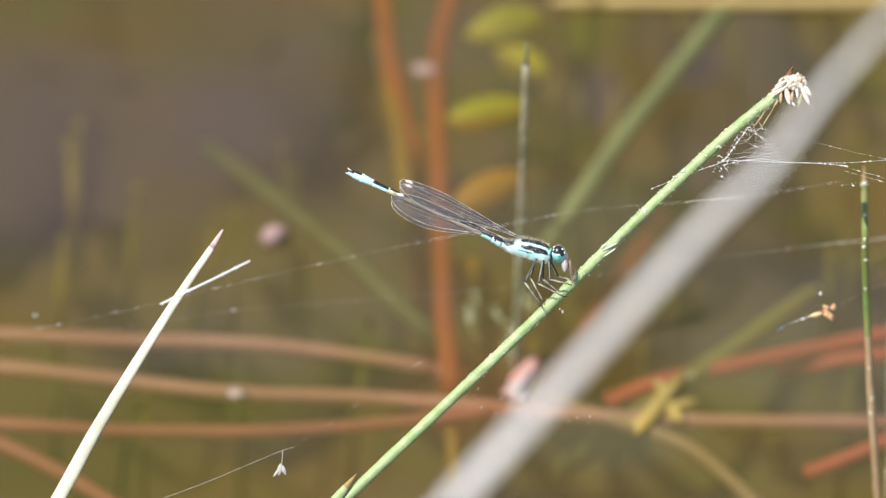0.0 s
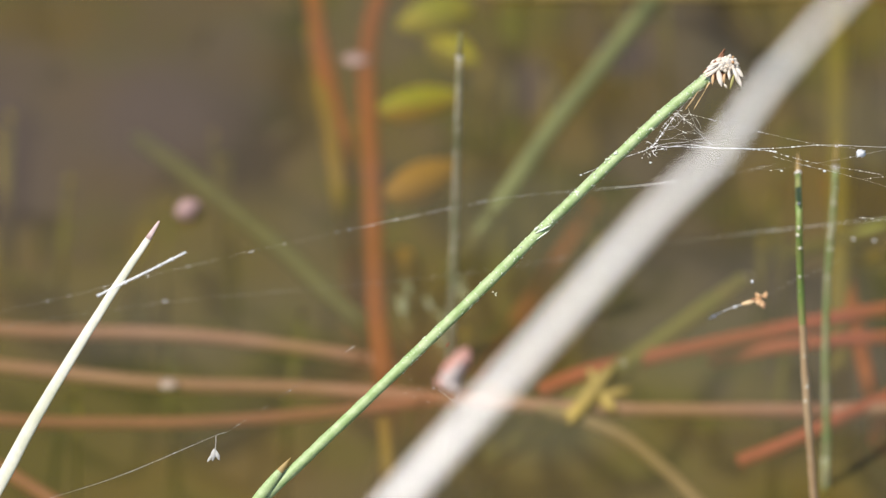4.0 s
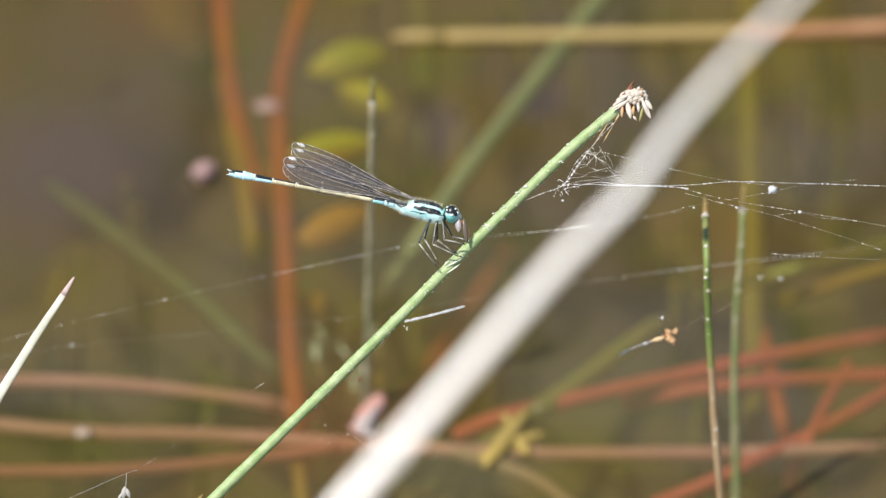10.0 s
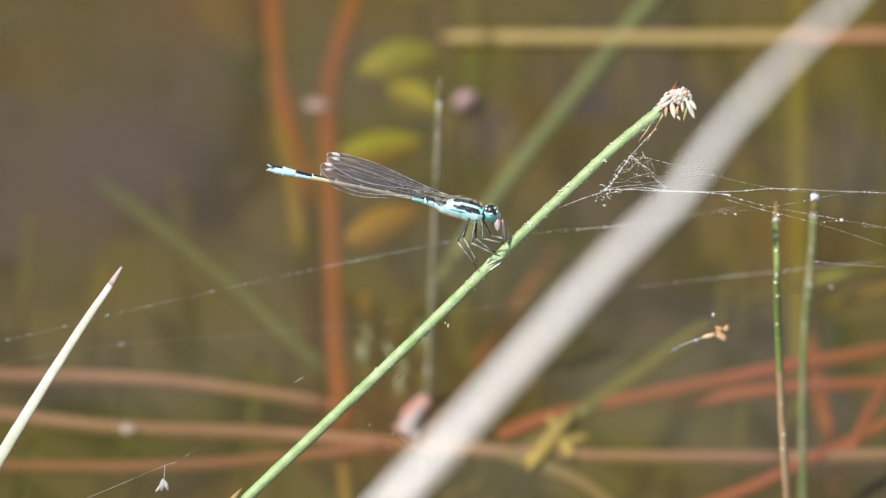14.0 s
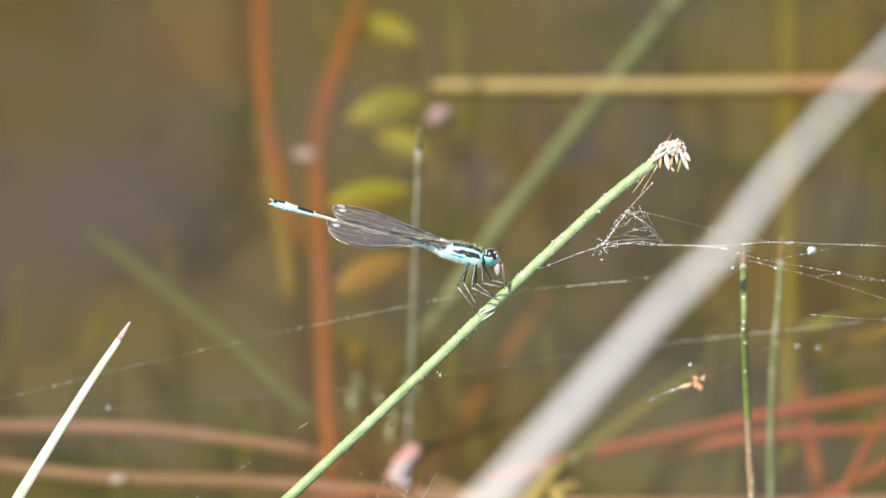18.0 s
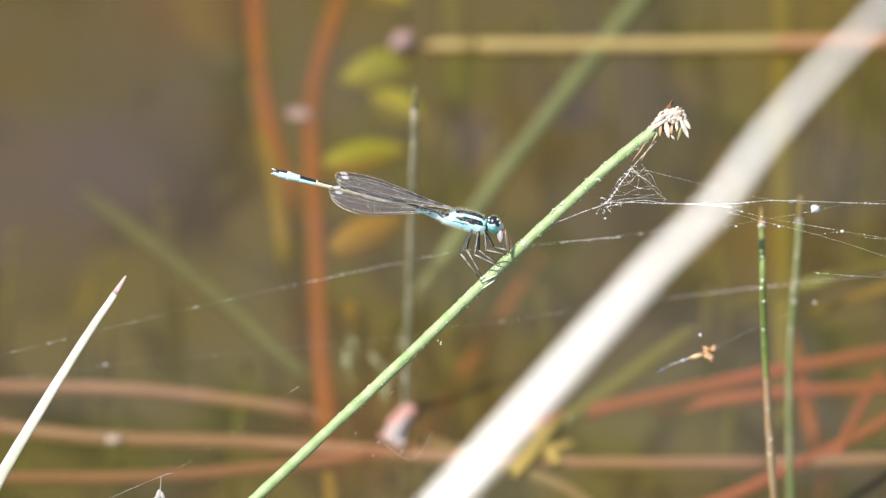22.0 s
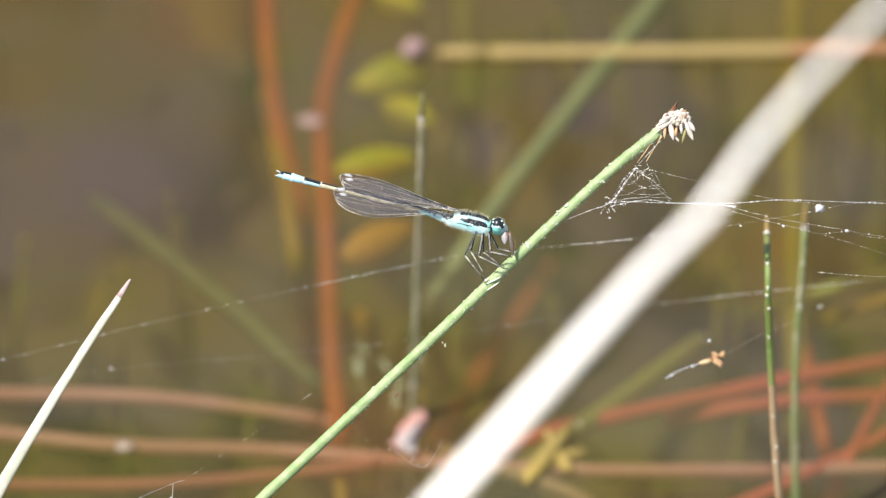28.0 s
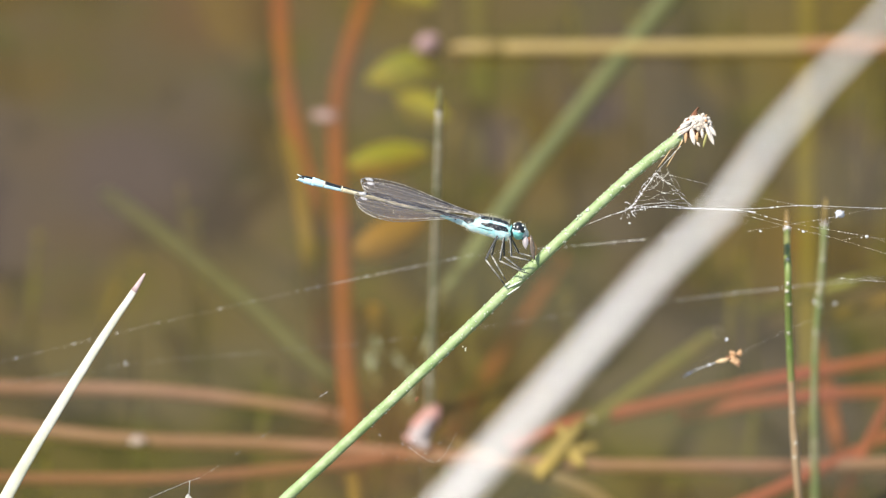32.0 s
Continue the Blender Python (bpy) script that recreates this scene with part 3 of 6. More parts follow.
# withered yellow leaf caught on the stems
tangle = thing("withered_leaf", on(12.57, -29.21, -0.0002), "withered ochre leaf with ragged lobes on the water", "leaf")
for a, b, wide in ((on(10.4, -29.6, 0.0004), on(16.2, -22.4, 0.0006), 0.0024), (on(12.21, -27.21, -0.0004), on(18.43, -25.36, -0.0002), 0.0017), (on(12.57, -27.6, 0.0002), on(9.6, -28.64, 0.0002), 0.0016), (on(13.64, -25.64, -0.0004), on(16.29, -28.07, 0.0005), 0.0018),
                   (on(14.36, -24.93, -0.0002), on(12.71, -22.79, -0.0002), 0.0012)):
    part("lobe", leaf(a, b, wide, -FORE, 0.0002, 0.0004), DULLOCHRE, tangle)
# pink flower bud
bud = thing("flower_bud", on(-4.21, -25.64, 0.001), "pink and white water flower bud on the surface", "flower")
part("petal", leaf(on(-5.5, -25.3, 0.0004), on(-3.5, -23.2, 0.0008), 0.0028, -FORE, 0.0006), PETALWHITE, bud, "white petal")
part("petal", leaf(on(-4.3, -23.8, 0.0006), on(-2.5, -20.4, 0.0012), 0.0028, -FORE, 0.0006), PINK, bud, "pink petal")
for a, b, wide, m in ((on(-4.9, -24.6, 0.001), on(-3.0, -21.8, 0.0016), 0.0012, PETALWHITE), (on(-3.9, -23.2, 0.001), on(-2.0, -21.0, 0.0014), 0.001, PINK), (on(-5.4, -25.0, 0.0008), on(-6.6, -24.2, 0.001), 0.0008, PINK), (on(-4.6, -25.2, 0.0008), on(-3.4, -25.6, 0.001), 0.001, PETALWHITE)):
    part("petal", leaf(a, b, wide, -FORE, 0.0003), m, bud)
part("petal", leaf(on(-5.5, -24.2, 0.0004), on(-3.9, -21.6, 0.001), 0.002, -FORE, 0.0005), PINK, bud, "pink petal")
# pale moss round the bud
moss = thing("water_moss", on(-6.5, -18.5, -0.002), "sprays of pale green moss awash beside a bud", "water plant")
rnd = random.Random(55)
for k in range(9):
    a = on(rnd.uniform(-10, -2), rnd.uniform(-22, -14.5), -0.0012)
    b = a + Vector((rnd.uniform(-0.002, 0.002), rnd.uniform(0.001, 0.004), 0.002))
    spray = [tube(soft_line([a, a.lerp(b, 0.5) + RIGHT * rnd.uniform(-0.0006, 0.0006), b], 4), (0.00016, 0.0001), 5)]
    for i in range(12):
        q = a.lerp(b, rnd.uniform(0.1, 1))
        way = Vector((rnd.uniform(-1, 1), rnd.uniform(-1, 1), rnd.uniform(0.0, 0.5))).normalized()
        spray.append(leaf(q, q + way * rnd.uniform(0.0004, 0.0009), rnd.uniform(0.0002, 0.0004), -FORE, 0.00004, 0.0001, 4))
    part("spray", joined(spray), MOSS, moss)
# buds and bits that float
for c, r, m in ((on(-40.3, -25.0, -0.0002), 0.0012, PALEBIT), (on(-16.7, 16.1, -0.0003), 0.0016, ROSYBIT), (on(17.2, -22.1, 0.0005), 0.0002, WHITE)):
    ob = new("floating_bit", mesh_of("floating_bit", blob(c, (r * 1.2, r * 0.9, r * 0.4), r * 9000, 0.5), m))
    tagged(ob, "small pale bit of plant caught among the stems", "plant debris", "floating bits")


petal = thing("drifting_petal", on(-3.79, 25.43, 0.001), "mauve-pink petal drifting on the water", "petal")
part("blade", leaf(on(-5.14, 24.64, 0.001), on(-2.29, 26.21, 0.002), 0.0027, -FORE, 0.0004, 0.0006), MAUVE, petal)
part("rim", leaf(on(-4.86, 24.36, 0.0005), on(-2.57, 25.36, 0.0012), 0.002, -FORE, 0.0003, 0.0004), PINK, petal, "pinker underside")


# ---- rushes near the plane of focus ----
PALEDOT = mat("pale lenticel", (0.76, 0.72, 0.58), (0.58, 0.54, 0.42), 900, 0.6)


def spike_rush(points, radii, tip_material, label, material, low=None, where=0.0):
    """A thin upright rush with a withered tip."""
    ob = thing("spike_rush", points[0], label, "rush", "thin upright rushes")
    path = soft_line(points, 7)
    cut = len(path) - 4
    part("stem", tube(path[:cut + 1], (radii[0], radii[1]), 10, rough=0.3), [material, low or material], ob, pick=lambda f: int(f.center.z + points[0].z < where + 0.012 * noise.noise(f.center * 300)))
    part("tip", tube(path[cut:], (radii[1], radii[1] * 0.35), 8, rough=0.2), tip_material, ob, "withered tip")
    part("node", blob(path[cut], (radii[1] * 1.15, radii[1] * 1.15, radii[1] * 1.4), 2), WHITE, ob, "pale ring")
    dots = random.Random(cut)
    for i in sorted(dots.sample(range(8, cut - 1), (cut - 9) // 2)):
        r = radii[1] * dots.uniform(0.3, 0.75)
        part("dot", blob(path[i].lerp(path[i + 1], dots.random()) - FORE * radii[1] * 0.9 + RIGHT * radii[1] * dots.uniform(-0.5, 0.5), (r, r, r * dots.uniform(0.8, 2.0)), i, 0.5, 5, 6), PALEDOT, ob, "pale dot")
    return ob


def down(points, spare=0.0):
    """Carries a line from its first point on to below the water."""
    a, b = points[0], points[1]
    way = (a - b).normalized()
    if way.z > -0.35:
        way = (way + Vector((0, 0, -0.45))).normalized()
    return [a + way * ((a.z + 0.06 + spare) / -way.z), a + way * (a.z * 0.5 / -way.z)] + list(points)


REDFOOT = mat("reddened rush foot", (0.33, 0.205, 0.10), (0.40, 0.28, 0.16), 190, 0.6, 0.3, 0.0002)
MOTTLED = mat("mottled old rush", (0.15, 0.23, 0.06), (0.35, 0.33, 0.17), 150, 0.6, 0.3, 0.0002)
GREENTAN = mat("green rush browning", (0.11, 0.23, 0.035), (0.24, 0.24, 0.08), 140, 0.5, 0.25, 0.0002)
FADED = mat("faded rush", (0.15, 0.17, 0.07), (0.46, 0.40, 0.27), 130, 0.6, 0.3, 0.0002)
rush_a = spike_rush(down([at(42.57, -37.07, 0.040), at(42.07, -30.64, 0.036), at(41.43, -21.36, 0.031), at(40.93, -11.36, 0.026), at(40.71, -2.79, 0.021), at(40.57, 4.36, 0.032)]),
                    (0.00060, 0.00042), TAN, "thin green upright rush browning at its foot", GREENTAN, REDFOOT, 0.053)
rush_b = spike_rush(down([at(44.14, -37.07, 0.082), at(44.29, -30.64, 0.077), at(44.14, -21.36, 0.070), at(44.36, -11.36, 0.063), at(45.07, -2.79, 0.057), at(45.5, 5.79, 0.052)]),
                    (0.0006, 0.0004), TAN, "thin tan and green upright rush", MOTTLED)
rush_c = spike_rush(down([at(-4.2, -18.5, 0.098), at(-3.95, -11.36, 0.090), at(-3.7, -2.79, 0.082), at(-3.5, 4.36, 0.074), at(-3.3, 11.5, 0.066), at(-3.1, 19.6, 0.058)]),
                    (0.00052, 0.0004), RUSH_TAN, "thin faded grey-green rush with pale rings", FADED)

# bleached reed close to the eye
REED_D = -0.248


def reed():
    foot, head = at(1.5, -29, REED_D), at(37.71, 11.43, REED_D + 0.0039)
    way = (head - foot).normalized()
    base = foot + way * (-(foot.z + 0.06) / way.z)
    ob = thing("dead_reed", base, "broad bleached dead reed blade slanting up out of the pond", "reed")
    ob.matrix_world = Matrix.Translation(base)
    top = head + way * 0.12
    length = (top - base).length
    seen = (foot - base).length / length
    n = 90
    shoulders = (((at(39.43, 17.57, REED_D) - base).length / length, 0.0011), ((at(37.71, 6.86, REED_D) - base).length / length, -0.0011))
    verts, faces = [], []
    side = way.cross(FORE).normalized()
    front = side.cross(way).normalized()
    if front.dot(FORE) > 0:
        front = -front
    for i in range(n + 1):
        s = i / n
        half = 0.00096 - 0.00037 * min(1.4, max(0.0, (length * s - (foot - base).length) / (head - foot).length))
        half *= 1 + 0.05 * noise.noise(Vector((s * 14, 0, 0)))
        mid = way * (length * s) + side * (0.0004 * noise.noise(Vector((s * 9, 4, 0))))
        for q, push in shoulders:
            mid += side * push * math.exp(-(((s - q) * length) / 0.006) ** 2)
        turn = Matrix.Rotation(radians(5) * ((length * s - (foot - base).length) / (head - foot).length - 0.5), 3, way)
        for k in range(16):
            a = 2 * math.pi * k / 16
            verts.append(mid + turn @ (side * half * math.cos(a) + front * half * 0.10 * math.sin(a)) + front * 0.00015 * math.sin(s * 31))
    for i in range(n):
        for k in range(16):
            a, b = i * 16 + k, i * 16 + (k + 1) % 16
            faces.append((a, b, b + 16, a + 16))
    part("blade", (verts, faces), STRAW, ob, local=True)
    for s, size in ((0.18, 1.12), (0.72, 1.10)):
        mid = way * (length * s)
        part("joint", tube([mid - way * 0.004, mid, mid + way * 0.004], lambda q: (0.00096 - 0.0003 * s) * (1 + (size - 1) * math.sin(math.pi * q)), 16, 0.12, front), STRAW, ob, "slightly swollen joint", local=True)
    return ob, base, way


dead_reed, REED_BASE, REED_WAY = reed()

# pale dry grass blade
pale_pts = down([at(-63.46, -42.79, 0.0), at(-59.95, -37.07, 0.0), at(-55.75, -29.21, 0.0), at(-50.85, -21, 0.0), at(-45.29, -12.07, 0.0), at(-41.71, -6.71, 0.0), at(-39.86, -3.79, 0.0)])
pale_pts = [q + RIGHT * 0.00035 for q in pale_pts]
dry_blade = thing("grass_blade", pale_pts[0], "pale dry grass blade with a purplish pointed tip", "grass")
pale_path = soft_line(pale_pts, 6)
part("blade", tube(pale_path[:-5], lambda s: 0.00088 - 0.00048 * max(0, s - 0.45) / 0.55, 12, 0.4, FORE, 0.08), PALE, dry_blade)
part("tip", tube(pale_path[-6:], (0.00040, 0.00012), 8, 0.4, FORE), TIPPED, dry_blade, "purplish tip")


# ---- the perch ----
def perch():
    pts = down([at(-29.07, -37.29, 0.0), at(-22.5, -31.21, 0.0), at(-13.36, -22.71, 0.0), at(-6.43, -16.21, 0.0), at(0.93, -9.21, 0.0), at(8.07, -2.29, 0.0), at(15.93, 5.07, 0.0), at(22, 10.57, 0.0), at(26.79, 14.36, 0.0), at(27.71, 15.07, 0.0)])
    ob = thing("perch_rush", pts[0], "leaning green rush with a withered pale flower head", "rush")
    path = soft_line(pts, 10)
    thick = lambda s: 0.00070 - 0.00002 * s
    part("stem", tube(path, thick, 18, rough=0.12), RUSH, ob)
    n = len(path)
    rnd = random.Random(4)
    dust = []
    for i in range(1000):
        k = rnd.uniform(0.25, 1.0) ** 0.7 * 0.995 * (n - 1)
        q = path[int(k)].lerp(path[min(int(k) + 1, n - 1)], k % 1)
        way = (path[min(int(k) + 1, n - 1)] - path[int(k)]).normalized() if int(k) < n - 1 else UP
        a = rnd.uniform(0, 2 * math.pi)
        side = way.cross(FORE).normalized()
        out = side * math.cos(a) + way.cross(side) * math.sin(a)
        r = rnd.choice((0.00002, 0.00003, 0.00003, 0.00004, 0.00006, 0.00008))
        dust.append(blob(q + out * (thick(k / n) + r * 0.2), (r * rnd.uniform(1, 2.2), r * 0.7, r * rnd.uniform(0.5, 1.5)), i, 1.9, 5, 6, Matrix.Rotation(a, 3, "Y")))
    grains = part("pollen", joined(dust), GRAIN, ob, "dusting of pale grains and mites")
    tagged(grains, kind="stuff")
    for x, y, m, r in ((927, 430, GRAIN, 0.00026), (1000, 358, GRAIN, 0.00024), (982, 373, GRAIN, 0.0002), (962, 400, GRAIN, 0.0002), (697, 696, BROWN, 0.0002), (1060, 318, GRAIN, 0.00018), (780, 606, GRAIN, 0.00014)):
        for k in range(4):
            q = at((x + 6 + rnd.uniform(-4, 4) - 784) / 14, (441 - y - 5 + rnd.uniform(-4, 4)) / 14, -0.0006)
            part("speck", blob(q, (r * rnd.uniform(0.5, 1.0), r * 0.5, r * rnd.uniform(0.3, 0.8)), x + k, 1.2, 6, 8, Matrix.Rotation(k, 3, "Y")), m, ob)
    part("sheath", leaf(at(-33.0, -41.2, -0.0008), at(-25.9, -32.5, -0.0008), 0.0014, -FORE, 0.0001, 0.0002, 10), [RUSH, TAN], ob, "green pointed sheath with a dry tip", lambda f: int((f.center + origin_of(ob) - at(-27.0, -34.2)).dot(RIGHT + UP) > 0))
    for a, b, wide in ((at(7.43, -3.5, -0.0008), at(5.29, -4.57, -0.0007), 0.00022), (at(7.14, -4.21, -0.0008), at(5.43, -5.36, -0.0006), 0.0002), (at(5.86, -3.64, -0.0008), at(5.14, -4.21, -0.0008), 0.0002), (at(5.57, -5.29, -0.0004), at(4.71, -6.21, -0.0003), 0.0002)):
        part("flake", leaf(a, b, wide, -FORE, 0.00003, 0.0001), GRAIN, ob, "torn pale flake of skin")
    head = part("flower_head", blob(at(28.57, 15.5, 0.0002), (0.0016, 0.0010, 0.0009), 5, 0.5, 10, 14), BROWN, ob, "withered brown flower head")
    o = at(29.71, 16.36, 0.0)
    knobs = [blob(at(29.5, 16.2, 0.0), (0.0015, 0.0009, 0.0009), 8, 0.6, 14, 18)]
    for i in range(110):
        a, e = rnd.uniform(-math.pi, math.pi), math.asin(rnd.uniform(-0.7, 1))
        out = RIGHT * math.cos(a) * math.cos(e) * 1.7 - FORE * math.sin(a) * math.cos(e) + UP * math.sin(e)
        r = rnd.uniform(0.00012, 0.0003)
        knobs.append(blob(at(29.5, 16.2, 0.0) + out * 0.0010, (r * rnd.uniform(0.8, 1.6), r, r * rnd.uniform(0.8, 1.4)), i, 0.7, 6, 8))
    part("cap", joined(knobs), HUSK, head, "ragged knobbly whitish cap")
    for i in range(70):
        a, e = rnd.uniform(-math.pi, math.pi), rnd.uniform(-0.25, 1.45)
        way = (RIGHT * math.cos(a) * math.cos(e) * 1.2 - FORE * math.sin(a) * math.cos(e) + UP * math.sin(e)).normalized()
        start = o + way * 0.0007 + RIGHT * rnd.uniform(-0.0010, 0.0006)
        tip = start + way * rnd.uniform(0.0003, 0.0008) + UP * rnd.uniform(-0.0005, 0.0001) + RIGHT * 0.0002
        part("bract", leaf(start, tip, rnd.uniform(0.0002, 0.0006), -FORE * 1.2 + UP * rnd.uniform(0, 1) + RIGHT * rnd.uniform(-0.8, 0.4), 0.00005, rnd.uniform(0.0001, 0.0004), 6), FLORET if i % 17 == 0 else HUSK, head)
    for (x0, y0), (x1, y1), wide, m in (((1186, 218), (1192, 249), 0.0007, HUSK), ((1214, 220), (1227, 249), 0.0006, HUSK), ((1219, 216), (1230, 233), 0.0006, HUSK), ((1214, 228), (1207, 254), 0.00035, RUSH_DULL),
                                        ((1204, 222), (1206, 238), 0.0004, HUSK), ((1190, 216), (1158, 231), 0.0004, HUSK), ((1186, 210), (1160, 224), 0.0004, HUSK), ((1192, 212), (1166, 232), 0.0004, HUSK), ((1190, 206), (1166, 217), 0.0003, HUSK), ((1178, 224), (1176, 246), 0.0004, FLORET),
                                        ((1198, 226), (1197, 243), 0.0004, FLORET), ((1196, 244), (1202, 252), 0.0003, HUSK), ((1212, 214), (1222, 242), 0.0005, HUSK)):
        a, b = (at((x - 784) / 14, (441 - y) / 14, -0.0011 if y < 225 else -0.0013) for x, y in ((x0, y0), (x1, y1)))
        part("bract", leaf(a, b, wide, -FORE + RIGHT * rnd.uniform(-0.5, 0.5), 0.00007, rnd.uniform(0.0001, 0.0003), 7), m, head)
    for x0, y0, x1, y1 in ((1180, 207, 1199, 182), (1184, 208, 1197, 190), (1178, 210, 1189, 196)):
        a, b = at((x0 - 784) / 14, (441 - y0) / 14, 0.0), at((x1 - 784) / 14, (441 - y1) / 14, 0.0)
        part("awn", tube(soft_line([a, a.lerp(b, 0.5) + RIGHT * 0.0001, b]), (0.0002, 0.00012), 6, rough=1.2), BROWN, head, "brown awn")
    for a, b in (((1172, 240), (1143, 288)), ((1156, 250), (1128, 289))):
        part("anther", tube(soft_line([at((a[0] - 784) / 14, (441 - a[1]) / 14, -0.0004), at((b[0] - 784) / 14, (441 - b[1]) / 14, -0.0004)], 9), (0.00009, 0.00004), 5, rough=2.5), ANTHER, head, "hanging tan thread")
    return ob


perch_rush = perch()


# ---- spider silk ----
def strand(points, r, parent, beads=0, seed=0, name="strand", size=0.0, core=0.45, fade=0.0):
    path = soft_line(points, 5)
    shape = [tube(path, lambda q: r * core * (min(1.0, 0.15 + q / fade) if fade else 1.0), 5)]
    rnd = random.Random(seed)
    for i in range(beads):
        k = rnd.uniform(0, len(path) - 1.01)
        q = path[int(k)].lerp(path[int(k) + 1], k % 1)
        s = (size or r) * rnd.choice((0.5, 0.6, 0.7, 0.8, 1.0, 1.6))
        shape.append(blob(q, (s * rnd.uniform(1, 1.8), s, s), i, 0.4, 4, 5))
    return part(name, joined(shape), SILK, parent)


web = thing("spider_web", at(21.07, 5.86, 0.0), "torn dusty spider web hung from a flower head", "spider web")


def spin(pts, r, beads):
    """One strand of the torn web, the main ones thicker."""
    thick = r > 0.00005
    strand(pts, r * (1.0 if thick else 0.62), web, int(beads * (4.5 if thick else 2.6)), len(web.children), size=0.0 if thick else 0.00005, core=0.3 if thick else 0.24)


spin([at(27.43, 13.64), at(24.86, 10.86), at(22.93, 8.29), at(21.07, 5.86), at(18.29, 4.79), at(12.21, 2.36)], 0.00007, 26)
spin([at(21.07, 5.86), at(24, 6), at(28.71, 5.79), at(36.64, 5.79), at(42.57, 6.21), at(49, 6), at(55.43, 5.79), at(65.43, 5.36)], 0.00006, 34)
spin([at(21.07, 5.36), at(25.43, 6.21), at(28.71, 5.86), at(34, 5.64), at(36.86, 5.36)], 0.00007, 16)
spin([at(25.71, 10.86), at(26.71, 8.64), at(27.57, 7.21), at(28.71, 5.93)], 0.00003, 6)
spin([at(24.86, 10.86), at(25.29, 9.21), at(25.14, 7.57), at(26.14, 6.07)], 0.00003, 5)
spin([at(24.14, 9.93), at(25.57, 9.21), at(26.86, 8.5)], 0.00003, 4)
spin([at(23.43, 8.93), at(25.14, 7.79), at(27.29, 7.64)], 0.00003, 4)
spin([at(22.43, 7.5), at(24.71, 6.93), at(27.86, 6.93)], 0.00003, 4)
spin([at(25.93, 10.07), at(31.14, 8.79), at(38.07, 7.07), at(42.57, 6.21), at(46.86, 5.79)], 0.00004, 16)
spin([at(36.29, 5.36), at(41.14, 4.07), at(47.57, 2.93), at(56, 1.5), at(65.43, -0.21)], 0.00004, 26)
spin([at(36.43, 4.79), at(41.14, 3.5), at(47.79, 1.86), at(56, -0.71), at(65.43, -4.07)], 0.00004, 24)
spin([at(36, 2.93), at(39.79, 3.57), at(45.43, 4.5), at(51.14, 5.64), at(58.29, 6.36)], 0.00003, 10)
spin([at(47.43, -2.93), at(52.64, -3.36), at(61.14, -3.79)], 0.00004, 10)
spin([at(47.79, 1.86), at(51.14, 2.21), at(54, 1.5), at(58.29, 1.21)], 0.00003, 5)
spin([at(24.36, 10.36), at(22.57, 8.5), at(20.79, 4.93)], 0.00004, 10)
spin([at(21.5, 6.36), at(20.43, 5.36), at(19.86, 4.36)], 0.00005, 4)
rnd = random.Random(21)
for i in range(9):
    k, j = rnd.random(), rnd.random()
    a, b = at(24.86, 10.86).lerp(at(21.07, 5.86), k), at(25.86, 10.64).lerp(at(29, 5.93), j)
    mids = [a.lerp(b, f) + (RIGHT * rnd.uniform(-1, 1) + UP * rnd.uniform(-1, 1)) * 0.0006 for f in (0.3, 0.6)]
    strand([a] + mids + [b], 0.000026, web, 7, 40 + i)
for q, r in ((at(47.57, 5.14), 0.0005), (at(51, 2.29), 0.0002), (at(21, 3.93), 0.00012), (at(43, 2.93), 0.00016), (at(37.57, 2.93), 0.00012)):
    part("tuft", blob(q, (r * 1.3, r, r * 0.8), r * 1e5, 0.9, 7, 9), SILK, web, "white tuft of silk")

for i in range(34):
    q = at(rnd.gauss(21.2, 0.7), rnd.gauss(5.6, 0.45)) if i % 2 else at(24.6, 10.6).lerp(at(21.2, 5.9), rnd.random()) + RIGHT * rnd.gauss(0, 0.00025)
    way = (RIGHT * rnd.uniform(-1, 1) + UP * rnd.uniform(-1, 1)) * rnd.uniform(0.0002, 0.0006)
    part("tuft", tube([q, q + way * 0.5 + UP * 0.00008, q + way], (0.00005, 0.00002), 5, rough=1.5), SILK, web, "white tuft of silk")

WEBS = "long silk threads"
thread_a = thing("silk_thread", at(-77.43, -18.86, 0.032), "long fine silk thread strung across the rushes", "silk thread", WEBS)
strand([at(-77.43, -18.86, 0.032), at(-56, -14.36, 0.032), at(-38.86, -10.07, 0.032), at(-17.07, -5.07, 0.032), at(-3.5, -2.21, 0.032), at(4.71, -0.79, 0.032), at(23.64, 0.93, 0.032), at(36.86, 3.21, 0.032)], 0.000012, thread_a, 130, 1, size=0.00006)
strand([at(16.14, 0.21, 0.018), at(19.71, 0.57, 0.018), at(23.64, 0.93, 0.018)], 0.00005, thread_a, 20, 2)
strand([at(-16, -4.86, 0.032), at(-9.57, -3.5, 0.032), at(-3.5, -2.21, 0.032)], 0.000022, thread_a, 12, 3, size=0.00005)
thread_b = thing("silk_thread", at(-77.43, -20.64, 0.048), "long fine silk thread strung behind the perch", "silk thread", WEBS)
strand([at(-77.43, -20.64, 0.048), at(-56, -16.93, 0.048), at(-40.64, -14.57, 0.048), at(-23.14, -12.93, 0.048), at(-6.71, -11.36, 0.048), at(6.86, -9.36, 0.048), at(29, -6.21, 0.048), at(42.57, -4.64, 0.048), at(54.36, -3.36, 0.048), at(69, -1.5, 0.048)], 0.000012, thread_b, 80, 4, size=0.00004)
strand([at(29, -6.21, 0.048), at(36.14, -5.36, 0.048), at(42.57, -4.64, 0.048), at(54.36, -3.36, 0.048)], 0.00005, thread_b, 34, 5, size=0.00006, fade=0.5)
